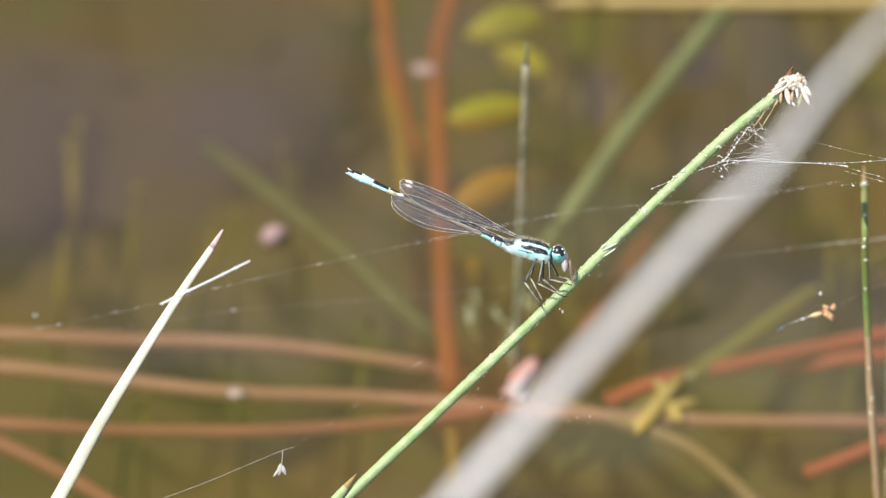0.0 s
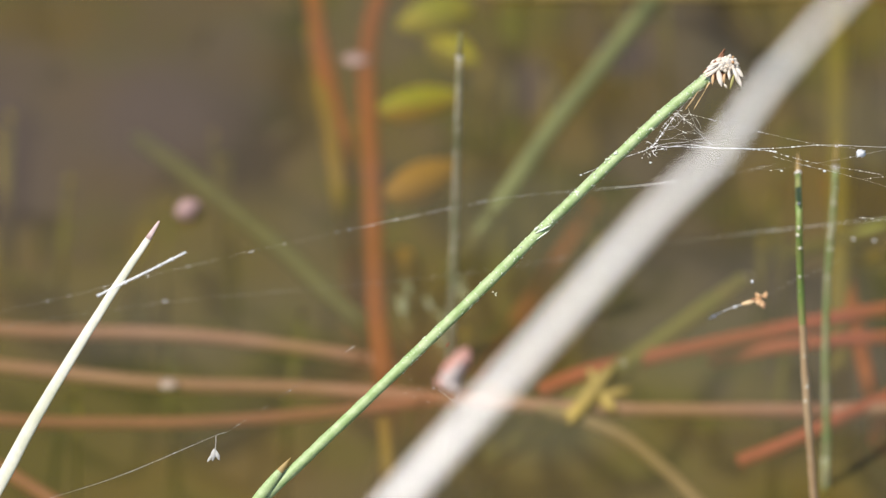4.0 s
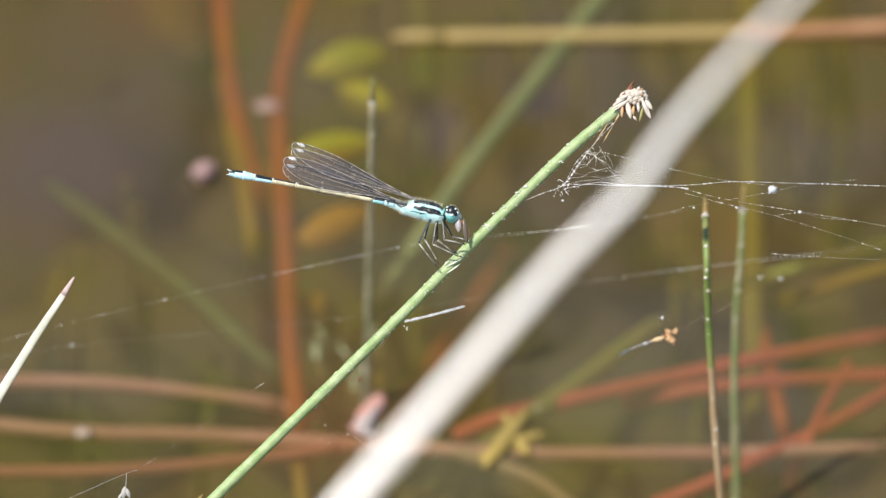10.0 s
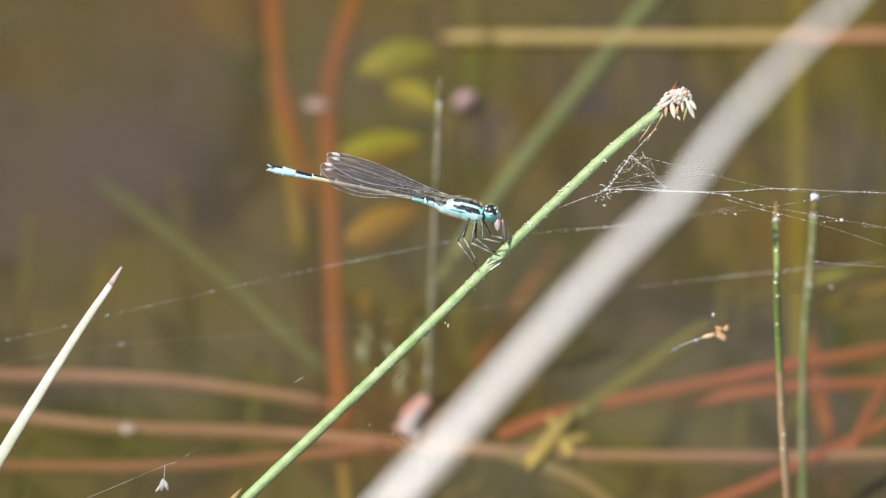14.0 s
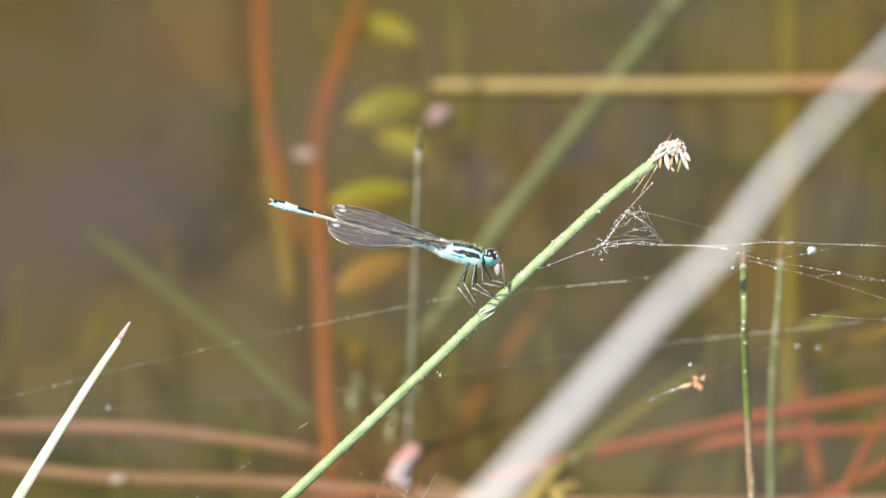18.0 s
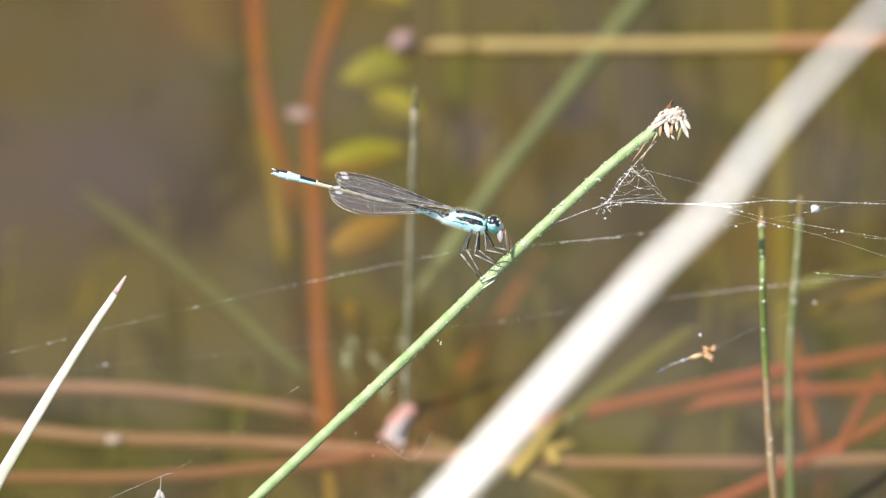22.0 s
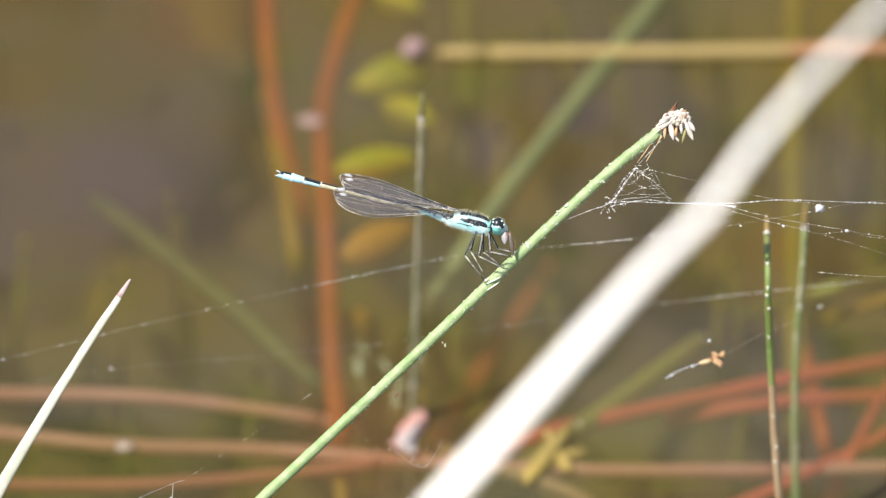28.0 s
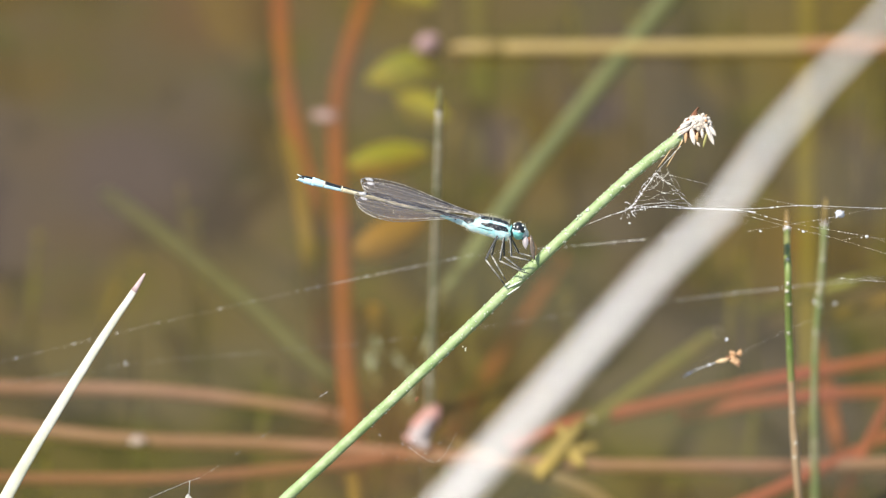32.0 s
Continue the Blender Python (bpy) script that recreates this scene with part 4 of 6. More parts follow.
for q in (at(-40.64, -14.43, 0.048), at(-65.79, -15.29, 0.048), at(46.4, -6.4, 0.048), at(49.0, -6.6, 0.048)):
    part("tuft", blob(q, (0.0003, 0.00012, 0.00012), 4, 0.9), SILK, thread_b, "white tuft of silk")
thread_c = thing("silk_thread", at(-58.86, -38.86, 0.0), "dusty silk thread with a scrap hanging from it", "silk thread", WEBS)
strand([at(-58.86, -38.86), at(-46.71, -35.07), at(-34.79, -30.07), at(-32.64, -29.36)], 0.00003, thread_c, 22, 6)
strand([at(-17.57, -19.07), at(-16.43, -18.36)], 0.00004, thread_c, 3, 7)
strand([at(-32.64, -29.36), at(-26.5, -25.3), at(-21.0, -21.5), at(-16.6, -18.5)], 0.00001, thread_c, 40, 14, size=0.000028, core=0.15)
part("scrap", joined([tube(soft_line([at(-33.93, -29.71), at(-34.07, -31.71), at(-34.36, -32.64)], 4), (0.00005, 0.00005), 5), leaf(at(-34.14, -31.4), at(-34.4, -33.0), 0.0007, -FORE, 0.00004, 0.0002), leaf(at(-34.0, -31.6), at(-33.5, -32.9), 0.0005, -FORE, 0.00004, 0.0002), leaf(at(-34.2, -32.0), at(-35.1, -33.1), 0.0004, -FORE, 0.00004, 0.0002)]), SCRAP, thread_c, "grey scrap on a short thread")
# a thick strand beside the pale blade, added to stand in for a glint
glint = thing("silk_thread", at(-49.43, -13.86, 0.0), "thick stretch of silk standing in for a glint", "silk thread", WEBS)
strand([at(-47.3, -13.3, -0.018), at(-44.2, -11.77, -0.018), at(-40.8, -10.13, -0.018), at(-36.0, -7.7, -0.018)], 0.00032, glint, 30, 8, size=0.00014)
# another added strand, imitating light that flashes on a thread
loose = thing("silk_thread", at(-11.71, -14.21, 0.0), "short thick strand of silk standing in for a glint by the perch", "silk thread", WEBS)
strand([at(-5.5, -13.5, -0.016), at(-1.71, -12.64, -0.016), at(2.1, -11.6, -0.016)], 0.00026, loose, 18, 9, size=0.00012)

# dried floret that hangs in the silk
floret = thing("dried_floret", at(34.14, -13.79, 0.022), "small dried brown floret hanging in silk", "floret")
part("husk", leaf(at(32.29, -14.36, 0.022), at(34.14, -13.93, 0.022), 0.0006, -FORE, 0.00006, 0.0002), ANTHER, floret, "pale husk")
rnd = random.Random(31)
for i in range(9):
    a = at(34.57, -13.79, 0.023) + (RIGHT * rnd.uniform(-1, 1) + UP * rnd.uniform(-0.6, 0.6)) * 0.0006
    way = RIGHT * rnd.uniform(-1, 1) + UP * rnd.uniform(-1, 1) + FORE * rnd.uniform(-0.6, 0.6)
    part("husk", leaf(a, a + way.normalized() * rnd.uniform(0.0008, 0.0014), rnd.uniform(0.0006, 0.0012), -FORE + way.cross(FORE) * 0.6, 0.00005, rnd.uniform(-0.0003, 0.0004), 6), FLORET if i % 5 else BROWN, floret)
strand([at(28.29, -16.21, 0.028), at(29.71, -15.36, 0.028), at(32.29, -14.43, 0.023)], 0.00012, floret, 14, 10)
strand([at(35.14, -13.5, 0.030), at(39, -11.36, 0.030), at(45.43, -8.5, 0.030)], 0.000012, floret, 4, 11)
part("tuft", blob(at(33.7, -11.5, 0.02), (0.0002, 0.0002, 0.00025), 5, 0.6), SILK, floret, "white knot of silk")
# specks in the loose web low down
scraps = thing("web_scraps", at(-2.43, -27.79, 0.01), "scatter of white silk scraps", "silk scraps")
rnd = random.Random(12)
for i in range(26):
    x = rnd.uniform(640, 850)
    y = rnd.uniform(765, 830) + (x - 640) * 0.15
    a = at((x - 784) / 14, (441 - y) / 14, 0.018)
    r = rnd.choice((0.00003, 0.00004, 0.00006))
    part("scrap", blob(a, (r * rnd.uniform(1, 2.5), r, r), i, 0.8, 6, 7), SILK, scraps)
strand([at(-6, -25.64, 0.01), at(-2.43, -27.64, 0.01), at(0.07, -23.86, 0.01)], 0.00003, scraps, 8, 13)


# ---- damselflies ----
MM = 0.001
BODY = Matrix((RIGHT, FORE, UP)).transposed().to_4x4()


def mmv(*q):
    return Vector(q) * MM


def wing_shape(long, wide):
    """Front and rear edge of a stalked, round-tipped wing, row by row along its length."""
    rows = []
    for i in range(31):
        s = math.sin(math.pi / 2 * i / 30) ** 0.9
        swell = min(1.0, max(0.0, (s - 0.06) / 0.62))
        half = wide * (0.10 + 0.90 * swell * swell * (3 - 2 * swell) ** 0.8)
        half = min(half, wide) * math.sqrt(max(0.0, 1 - max(0.0, (s - 0.66) / 0.34) ** 2.3))
        rows.append((s * long, half * 0.36, -half * 0.68))
    return rows


def wing(parent, name, hinge, rest, long, wide, side_y, gold):
    """A wing that points along -x from its hinge, tilted up by rest degrees."""
    turn = Matrix.Rotation(radians(rest), 3, "Y")
    rows = wing_shape(long, wide)
    put = lambda x, z, y=0.0: turn @ mmv(-x, side_y * x / long + y, z)
    verts, faces = [], []
    for x, f, r in rows:
        for k in range(9):
            s = k / 8
            verts.append(put(x, f + (r - f) * s, 0.07 * math.sin(s * 19)))
    for i in range(len(rows) - 1):
        for k in range(8):
            a = i * 9 + k
            faces.append((a, a + 1, a + 10, a + 9))
    ob = part(name, ([v + hinge for v in verts], faces), WING, parent, "clear veined wing", local=True, hinge=hinge)
    rim = [put(x, f) for x, f, r in rows] + [put(x, r) for x, f, r in reversed(rows[:-1])]
    part("rim_vein", tube(rim, (0.045 * MM, 0.035 * MM), 5), VEINRIM, ob, local=True)
    for j, s in enumerate((0.08, 0.16, 0.28, 0.40, 0.52, 0.66, 0.82)):
        line = [put(x, f + (r - f) * s, 0.03) for x, f, r in rows[2:29 - j * 2]]
        part("vein", tube(line, ((0.075, 0.07, 0.03, 0.022, 0.022, 0.022, 0.022)[j] * MM, 0.018 * MM), 5), VEINGOLD if j == gold + 2 else VEINRIM if j in (2, 4) else VEIN, ob, local=True)
    cross, flecks, r4 = [], [], random.Random(int(long * 10))
    for i in range(46):
        q = r4.uniform(0.2, 0.97) ** 0.8
        k = min(range(31), key=lambda n: abs(rows[n][0] - q * long))
        x, f, r = rows[k]
        s = r4.choice((0.0, 0.12, 0.24, 0.42, 0.62, 0.8))
        line = tube([put(x, f + (r - f) * s, 0.03), put(x + r4.uniform(-0.1, 0.1), f + (r - f) * (s + r4.uniform(0.12, 0.2)), 0.03)], (0.018 * MM, 0.018 * MM), 4)
        # every fourth cross vein takes a pale colour as a painted glint
        (flecks if i % 4 == 0 else cross).append(line)
    tagged(part("cross_veins", joined(cross), VEIN, ob, local=True), kind="stuff")
    tagged(part("glinting_veins", joined(flecks), SPINE, ob, "cross veins coloured pale as glints", local=True), kind="stuff")
    x, f, r = rows[23]
    part("wing_spot", blob(put(x, f + (r - f) * 0.12), (0.6 * MM, 0.06 * MM, 0.2 * MM), 1, 0.3, 6, 8, turn), STIGMA, ob, "pale and dark wing spot", local=True)
    return ob


def segment_shape(x0, x1, r0, r1, swell, n=7, sides=14):
    verts, faces = [], []
    for i in range(n + 1):
        s = i / n
        r = (r0 + (r1 - r0) * s) * (1 + swell * math.sin(math.pi * s)) * (1.12 if i == n - 1 else 1)
        for k in range(sides):
            a = 2 * math.pi * k / sides
            verts.append(mmv(-(x0 + (x1 - x0) * s), math.cos(a) * r, math.sin(a) * r))
    for i in range(n):
        for k in range(sides):
            a, b = i * sides + k, i * sides + (k + 1) % sides
            faces.append((a, a + sides, b + sides, b))
    faces += [tuple(range(sides)), tuple(reversed(range(n * sides, (n + 1) * sides)))]
    return verts, faces


def leg(parent, name, hip, knee, foot, toe):
    pts = [mmv(*q) for q in (hip, knee, foot, toe)]
    thigh = part(name, tube(soft_line([pts[0], pts[0].lerp(pts[1], 0.5) + mmv(0, 0, 0.08), pts[1]], 4), (0.17 * MM, 0.12 * MM), 8), [BLACK, LEGPALE], parent, "dark thigh with a pale side", lambda f: int(f.index % 8 in (1, 2, 3)), local=True)
    shin = [tube([pts[1], pts[1].lerp(pts[2], 0.5), pts[2]], (0.11 * MM, 0.08 * MM), 7)]
    part("shin", shin[0], LEGPALE, thigh, "pale shin", local=True)
    way = (pts[2] - pts[1]).normalized()
    for sgn in (-1, 1):
        side = way.cross(Vector((0, 1, 0))) * sgn
        hairs = []
        for i in range(6):
            q = pts[1].lerp(pts[2], 0.15 + 0.13 * i)
            hairs.append(tube([q, q + side * 0.55 * MM + way * 0.3 * MM], (0.022 * MM, 0.01 * MM), 4))
        tagged(part("bristles", joined(hairs), BLACK, thigh, local=True), kind="stuff")
    part("foot", tube([pts[2], pts[2].lerp(pts[3], 0.6) + mmv(0, 0, 0.05), pts[3]], (0.08 * MM, 0.05 * MM), 6), BLACK, thigh, local=True)


def damselfly(label, side, light, ring, tail, under, face, girth=1.0, name="damselfly"):
    """A damselfly about 31 mm long; its root lies where the abdomen joins the thorax, x towards the head."""
    ob = thing(name, (0, 0, 0), label, name)
    # thorax: a leaning barrel, by rows of place along, middle and radius; its stripes go by the height on its flank
    shape = ((-0.2, -0.20, 0.42), (0.5, -0.26, 0.50), (1.9, -0.62, 0.78), (3.0, -0.48, 1.12), (4.0, -0.60, 1.26), (5.2, -0.78, 1.32), (6.1, -0.96, 1.26), (6.6, -1.08, 0.98), (6.85, -1.12, 0.62))

    def barrel(x):
        for (x0, m0, r0), (x1, m1, r1) in zip(shape, shape[1:]):
            if x <= x1:
                k = max(0, (x - x0) / (x1 - x0))
                k = k * k * (3 - 2 * k) * 0.6 + k * 0.4
                return m0 + (m1 - m0) * k, r0 + (r1 - r0) * k
        return shape[-1][1:]

    verts, faces = [], []
    n, sides = 44, 64
    for i in range(n + 1):
        x = -0.2 + 7.05 * i / n
        m, r = barrel(x)
        for k in range(sides):
            a = 2 * math.pi * k / sides
            f = 1 + 0.05 * noise.noise(Vector((x * 1.6, math.cos(a) * 1.7, math.sin(a) * 1.7)))
            verts.append(mmv(x, math.cos(a) * r * 0.80 * f, m + math.sin(a) * r * f))
    for i in range(n):
        for k in range(sides):
            a, b = i * sides + k, i * sides + (k + 1) % sides
            faces.append((a, b, b + sides, a + sides))
    faces += [tuple(reversed(range(sides))), tuple(range(n * sides, (n + 1) * sides))]

    def stripe(poly):
        x, z = poly.center.x / MM, poly.center.z / MM
        m, r = barrel(x)
        f = (z - m) / r + 0.03 * noise.noise(poly.center * 1500)
        if x < 2.0:
            return 1 if f > 0.15 + 0.25 * math.sin(x * 4) else 0
        if 2.0 < x < 2.9 and f > 0.1:
            return 0
        lens = 0.29 * math.sin(math.pi * min(1, max(0, (x - 2.8) / 4.3))) ** 0.6
        if f > 0.64 or abs(f - 0.12) < lens:
            return 1
        if -0.42 < f < -0.30 and 2.6 < x < 4.4:
            return 1
        return 2 if -0.75 < f < -0.2 and 2.2 < x < 4.8 else 0

    thorax = part("thorax", (verts, faces), [side, BLACK, ring], ob, "striped blue and black thorax", stripe, local=True)
    hairs, r3 = [], random.Random(7)
    for i in range(760):
        x, a = r3.uniform(0.3, 6.6), r3.uniform(-math.pi, math.pi)
        m, r = barrel(x)
        q = mmv(x, math.sin(a) * r * 0.80, m + math.cos(a) * r)
        out = mmv(r3.uniform(-0.5, 0.5), math.sin(a), math.cos(a)) * r3.uniform(0.15, 0.5) * (1 if math.cos(a) > 0 else 0.6)
        hairs.append(tube([q, q + out], (0.016 * MM, 0.009 * MM), 4))
        # pale granules among the hairs imitate glossy highlights on the cuticle
        if i % 6 == 0:
            hairs.append(blob(q, (0.05 * MM, 0.05 * MM, r3.uniform(0.03, 0.07) * MM), i, 0.6, 4, 6))
    tagged(part("hair", joined(hairs), SPINE, thorax, "fine pale hairs", local=True), kind="stuff")
    part("neck", blob(mmv(6.75, 0, -1.0), (0.6 * MM, 0.6 * MM, 0.75 * MM), 2, 0.1), [BLACK], ob, local=True)
    part("collar", tube([mmv(6.45, 0, -0.85), mmv(6.72, 0, -0.95)], (0.92 * MM, 0.72 * MM), 16, 0.9), light, ob, "pale collar", local=True)
    # head, wide across
    head = part("head", blob(mmv(7.85, 0, -0.85), (0.95 * MM, 1.35 * MM, 1.08 * MM), 1, 0.06, 22, 36), [light, BLACK, face], ob, "blue face with a black crown",
                lambda f: 2 if f.center.x > 8.45 * MM else int(f.center.z + 0.25 * MM * noise.noise(f.center * 1500) > -0.75 * MM), local=True)
    for y in (-1.1, 1.1):
        eye = part("eye", blob(mmv(7.72, y, -0.66), (0.80 * MM, 0.68 * MM, 0.95 * MM), 0, 0.0, 24, 36), [light, BLACK, BLUE], head, "eye dark above and turquoise below",
                   lambda f: 1 if f.center.z > -0.86 * MM - 0.25 * (f.center.x - 7.7 * MM) else 2 if f.center.z > -1.0 * MM else 0, local=True)
        part("eyespot", blob(mmv(7.22, y * 0.9, 0.0), (0.26 * MM, 0.26 * MM, 0.14 * MM), 0, 0.2, 6, 8), face, head, "pale spot behind the eye", local=True)
        part("antenna", tube([mmv(8.3, y * 0.4, -0.1), mmv(8.9, y * 0.6, 0.5), mmv(9.3, y * 0.7, 1.0)], (0.04 * MM, 0.015 * MM), 5), BLACK, head, local=True)
        part("cheek", blob(mmv(8.35, y * 0.75, -0.95), (0.34 * MM, 0.3 * MM, 0.62 * MM), 2, 0.15), face, head, "whitish cheek", local=True)
    # white beads on the near eye, put there as its highlights
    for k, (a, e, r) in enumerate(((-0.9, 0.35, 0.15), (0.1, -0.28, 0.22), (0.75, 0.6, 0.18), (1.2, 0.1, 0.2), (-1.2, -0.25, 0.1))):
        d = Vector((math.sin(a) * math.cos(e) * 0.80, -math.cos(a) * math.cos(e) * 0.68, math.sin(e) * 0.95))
        part("glossy_speck", blob(mmv(7.72, -1.1, -0.66) + d * MM, (r * MM, r * 0.5 * MM, r * 0.8 * MM), k, 0.5, 6, 8), face, head, "white fleck painted as a glint", local=True)
    part("face", blob(mmv(8.6, 0, -1.15), (0.45 * MM, 0.8 * MM, 0.62 * MM), 3, 0.15, 12, 16), [face, light], head, "pale bluish-white face", lambda f: int(f.center.z < -1.35 * MM), local=True)
    part("jaw", blob(mmv(8.55, 0, -1.85), (0.38 * MM, 0.55 * MM, 0.3 * MM), 4, 0.3), BLACK, head, local=True)
    crown = []
    for i in range(60):
        a, e = r3.uniform(-1.4, 1.4), r3.uniform(-0.9, 0.9)
        q = mmv(7.85 + 0.9 * math.sin(e), 1.25 * math.sin(a) * math.cos(e), -0.85 + 1.05 * math.cos(a) * math.cos(e))
        crown.append(tube([q, q + mmv(r3.uniform(-0.2, 0.2), 0.2 * math.sin(a), 0.3)], (0.015 * MM, 0.008 * MM), 4))
    tagged(part("hair", joined(crown), SPINE, head, "fine pale hairs", local=True), kind="stuff")
    # abdomen, a chain of ten rings that turns about the waist
    lean = Matrix.Rotation(radians(17.0), 3, "Y")
    tilt = lambda shape: ([lean @ v for v in shape[0]], shape[1])
    up_is = lambda f: (lean.inverted() @ f.center).z
    cuts = [0, 0.8, 2.3, 5.6, 9.0, 12.2, 15.2, 17.5, 19.1, 20.1, 20.8]
    fat = [0.56, 0.46, 0.35, 0.31, 0.30, 0.31, 0.35, 0.42, 0.54, 0.47, 0.36]
    fat = [girth * q for q in fat]
    abdomen = part("abdomen", tilt(segment_shape(-0.5, 0.8, 0.60 * girth, 0.48 * girth, 0.05)), [side, BLACK], ob, "slender ringed abdomen", lambda f: int(up_is(f) > (-0.12 + 0.4 * noise.noise(f.center * 1500)) * MM), local=True, hinge=(0, 0, 0))
    for i in range(1, 10):
        low = (ring, under, under, under, under, tail, tail, tail, tail)[i - 1]
        high = (BLACK, BLACK, BLACK, BLACK, BLACK, BLACK, tail, BLACK, BLACK)[i - 1] if girth == 1 else tail
        edge = (0.0, 0.17, 0.16, 0.16, 0.15, 0.0, -9, 0.16, 0.05)[i - 1] * MM
        ob2 = part("abdomen_ring", tilt(segment_shape(cuts[i], cuts[i + 1], fat[i], fat[i + 1], 0.04)), [low, high], abdomen,
                   ("black and straw ring", "black and straw ring", "black and straw ring", "black and straw ring", "black and straw ring", "black ring", "bright blue ring", "bright blue ring", "black tail ring")[i - 1],
                   lambda f, e=edge: int(up_is(f) > e), local=True)
        if 1 < i < 7:
            part("pale_band", tilt(segment_shape(cuts[i + 1] - 0.1, cuts[i + 1] + 0.08, fat[i + 1] * 1.1, fat[i + 1] * 1.08, 0.0, 3)), SPINE if girth == 1 else tail, abdomen, local=True)
    for y, z in ((-0.2, 0.2), (0.2, 0.2), (-0.2, -0.15), (0.2, -0.15)):
        part("tail_clasper", tilt(tube([mmv(-20.4, y, z), mmv(-20.8, y * 1.4, z * 1.5), mmv(-21.1, y * 1.5, z * 2)], (0.12 * MM, 0.05 * MM), 6)), FACE if girth == 1 else BLACK, abdomen, "pale clasper" if girth == 1 else "", local=True)
    # legs
    for name, y, hip, knee, foot, toe in (
            ("hind_leg", -1, (5.2, -1.5), (3.9, -4.8), (6.2, -7.3), (6.6, -7.8)), ("middle_leg", -1, (6.0, -1.6), (5.7, -4.8), (8.9, -6.0), (9.5, -6.1)), ("front_leg", -1, (6.7, -1.6), (7.1, -4.1), (9.4, -4.4), (9.9, -4.6)),
            ("hind_leg", 1, (5.1, -1.4), (4.6, -4.2), (6.4, -6.8), (6.7, -7.3)), ("middle_leg", 1, (5.9, -1.5), (6.2, -4.2), (8.4, -5.6), (9.0, -5.8)), ("front_leg", 1, (6.6, -1.5), (8.0, -3.6), (9.9, -3.9), (10.2, -4.3))):
        leg(ob, name, (hip[0], y * 0.55, hip[1]), (knee[0], y * 1.5, knee[1]), (foot[0], y * 0.9, foot[1]), (toe[0], y * 0.5, toe[1]))
    # wings, laid back together over the abdomen
    wings = [wing(ob, "forewing", mmv(3.2, -0.35, 0.62), 14.5, 17.2, 2.6, -0.7, 3), wing(ob, "hindwing", mmv(1.9, -0.30, 0.05), 11.5, 16.4, 2.8, -0.4, 2),
             wing(ob, "forewing", mmv(3.2, 0.35, 0.62), 13.0, 17.0, 2.6, 0.7, 3), wing(ob, "hindwing", mmv(1.9, 0.30, 0.05), 9.5, 16.2, 2.8, 0.4, 2)]
    return ob, abdomen, wings


hunter, hunter_tail, hunter_wings = damselfly("black and pale blue damselfly with clear wings on a rush", BLUE, TEAL, TEALPALE, TAILBLUE, BUFF, FACE)
passer, passer_tail, passer_wings = damselfly("vivid blue dragonfly darting past in flight", DEEPBLUE, DEEPBLUE, DEEPBLUE, DEEPBLUE, DEEPBLUE, DEEPBLUE, 3.7, "dragonfly")
# the small fly in the hunter's jaws
prey = thing("prey_fly", (0, 0, 0), "tiny pale winged fly held in a damselfly's jaws", "insect")
part("body", blob(mmv(9.1, -0.2, -1.9), (0.36 * MM, 0.3 * MM, 0.4 * MM), 6, 0.4, 10, 12), BROWN, prey, local=True)
part("wing", leaf(mmv(9.3, -0.5, -1.2), mmv(9.95, -0.6, -4.4), 0.62 * MM, (0.2, -1, 0.2), 0.012 * MM, 0.2 * MM), PREYWING, prey, "brownish see-through drooping wing", local=True)
part("wing", leaf(mmv(8.6, -0.75, -1.3), mmv(8.8, -0.85, -3.0), 0.8 * MM, (-0.2, -1, 0.3), 0.012 * MM, 0.1 * MM), PREYPALE, prey, "pinkish white wing", local=True)
part("leg", tube(soft_line([mmv(9.2, -0.4, -2.2), mmv(8.2, -0.5, -2.3), mmv(7.9, -0.5, -2.0)]), (0.05 * MM, 0.03 * MM), 5), BLACK, prey, local=True)
part("leg", tube(soft_line([mmv(9.2, -0.4, -1.8), mmv(10.1, -0.5, -2.6), mmv(10.0, -0.5, -4.3)]), (0.045 * MM, 0.03 * MM), 5), BROWN, prey, local=True)

# ---- what moves ----
loose_rest = loose.location.copy()
PETAL = [
    (0, -35.71, -4.86), (1, -35.21, -4.21), (2, -36.79, -4.07), (3.5, -38.00, -3.50), (5.5, -34.71, 0.00), (6, -32.00, 0.14), (6.5, -33.14, 0.93),
    (7, -30.07, 2.29), (7.5, -28.50, 3.29), (8, -29.57, 4.79), (9, -26.57, 6.14), (10, -24.86, 8.07), (10.5, -24.29, 9.29), (11, -21.86, 10.29),
    (11.5, -17.21, 11.29), (12, -13.86, 12.36), (12.4, -10.93, 12.71), (13, -4.07, 13.93), (13.5, -0.64, 15.93), (14, 2.00, 16.93), (15, 3.71, 17.86),
    (15.5, 3.21, 19.29), (17.5, 1.07, 20.50), (18, 0.14, 21.14), (18.5, 0.07, 22.57), (19, -2.07, 23.64), (19.5, -3.64, 24.86), (20, -3.79, 25.43),
    (32, -3.79, 25.43),
]
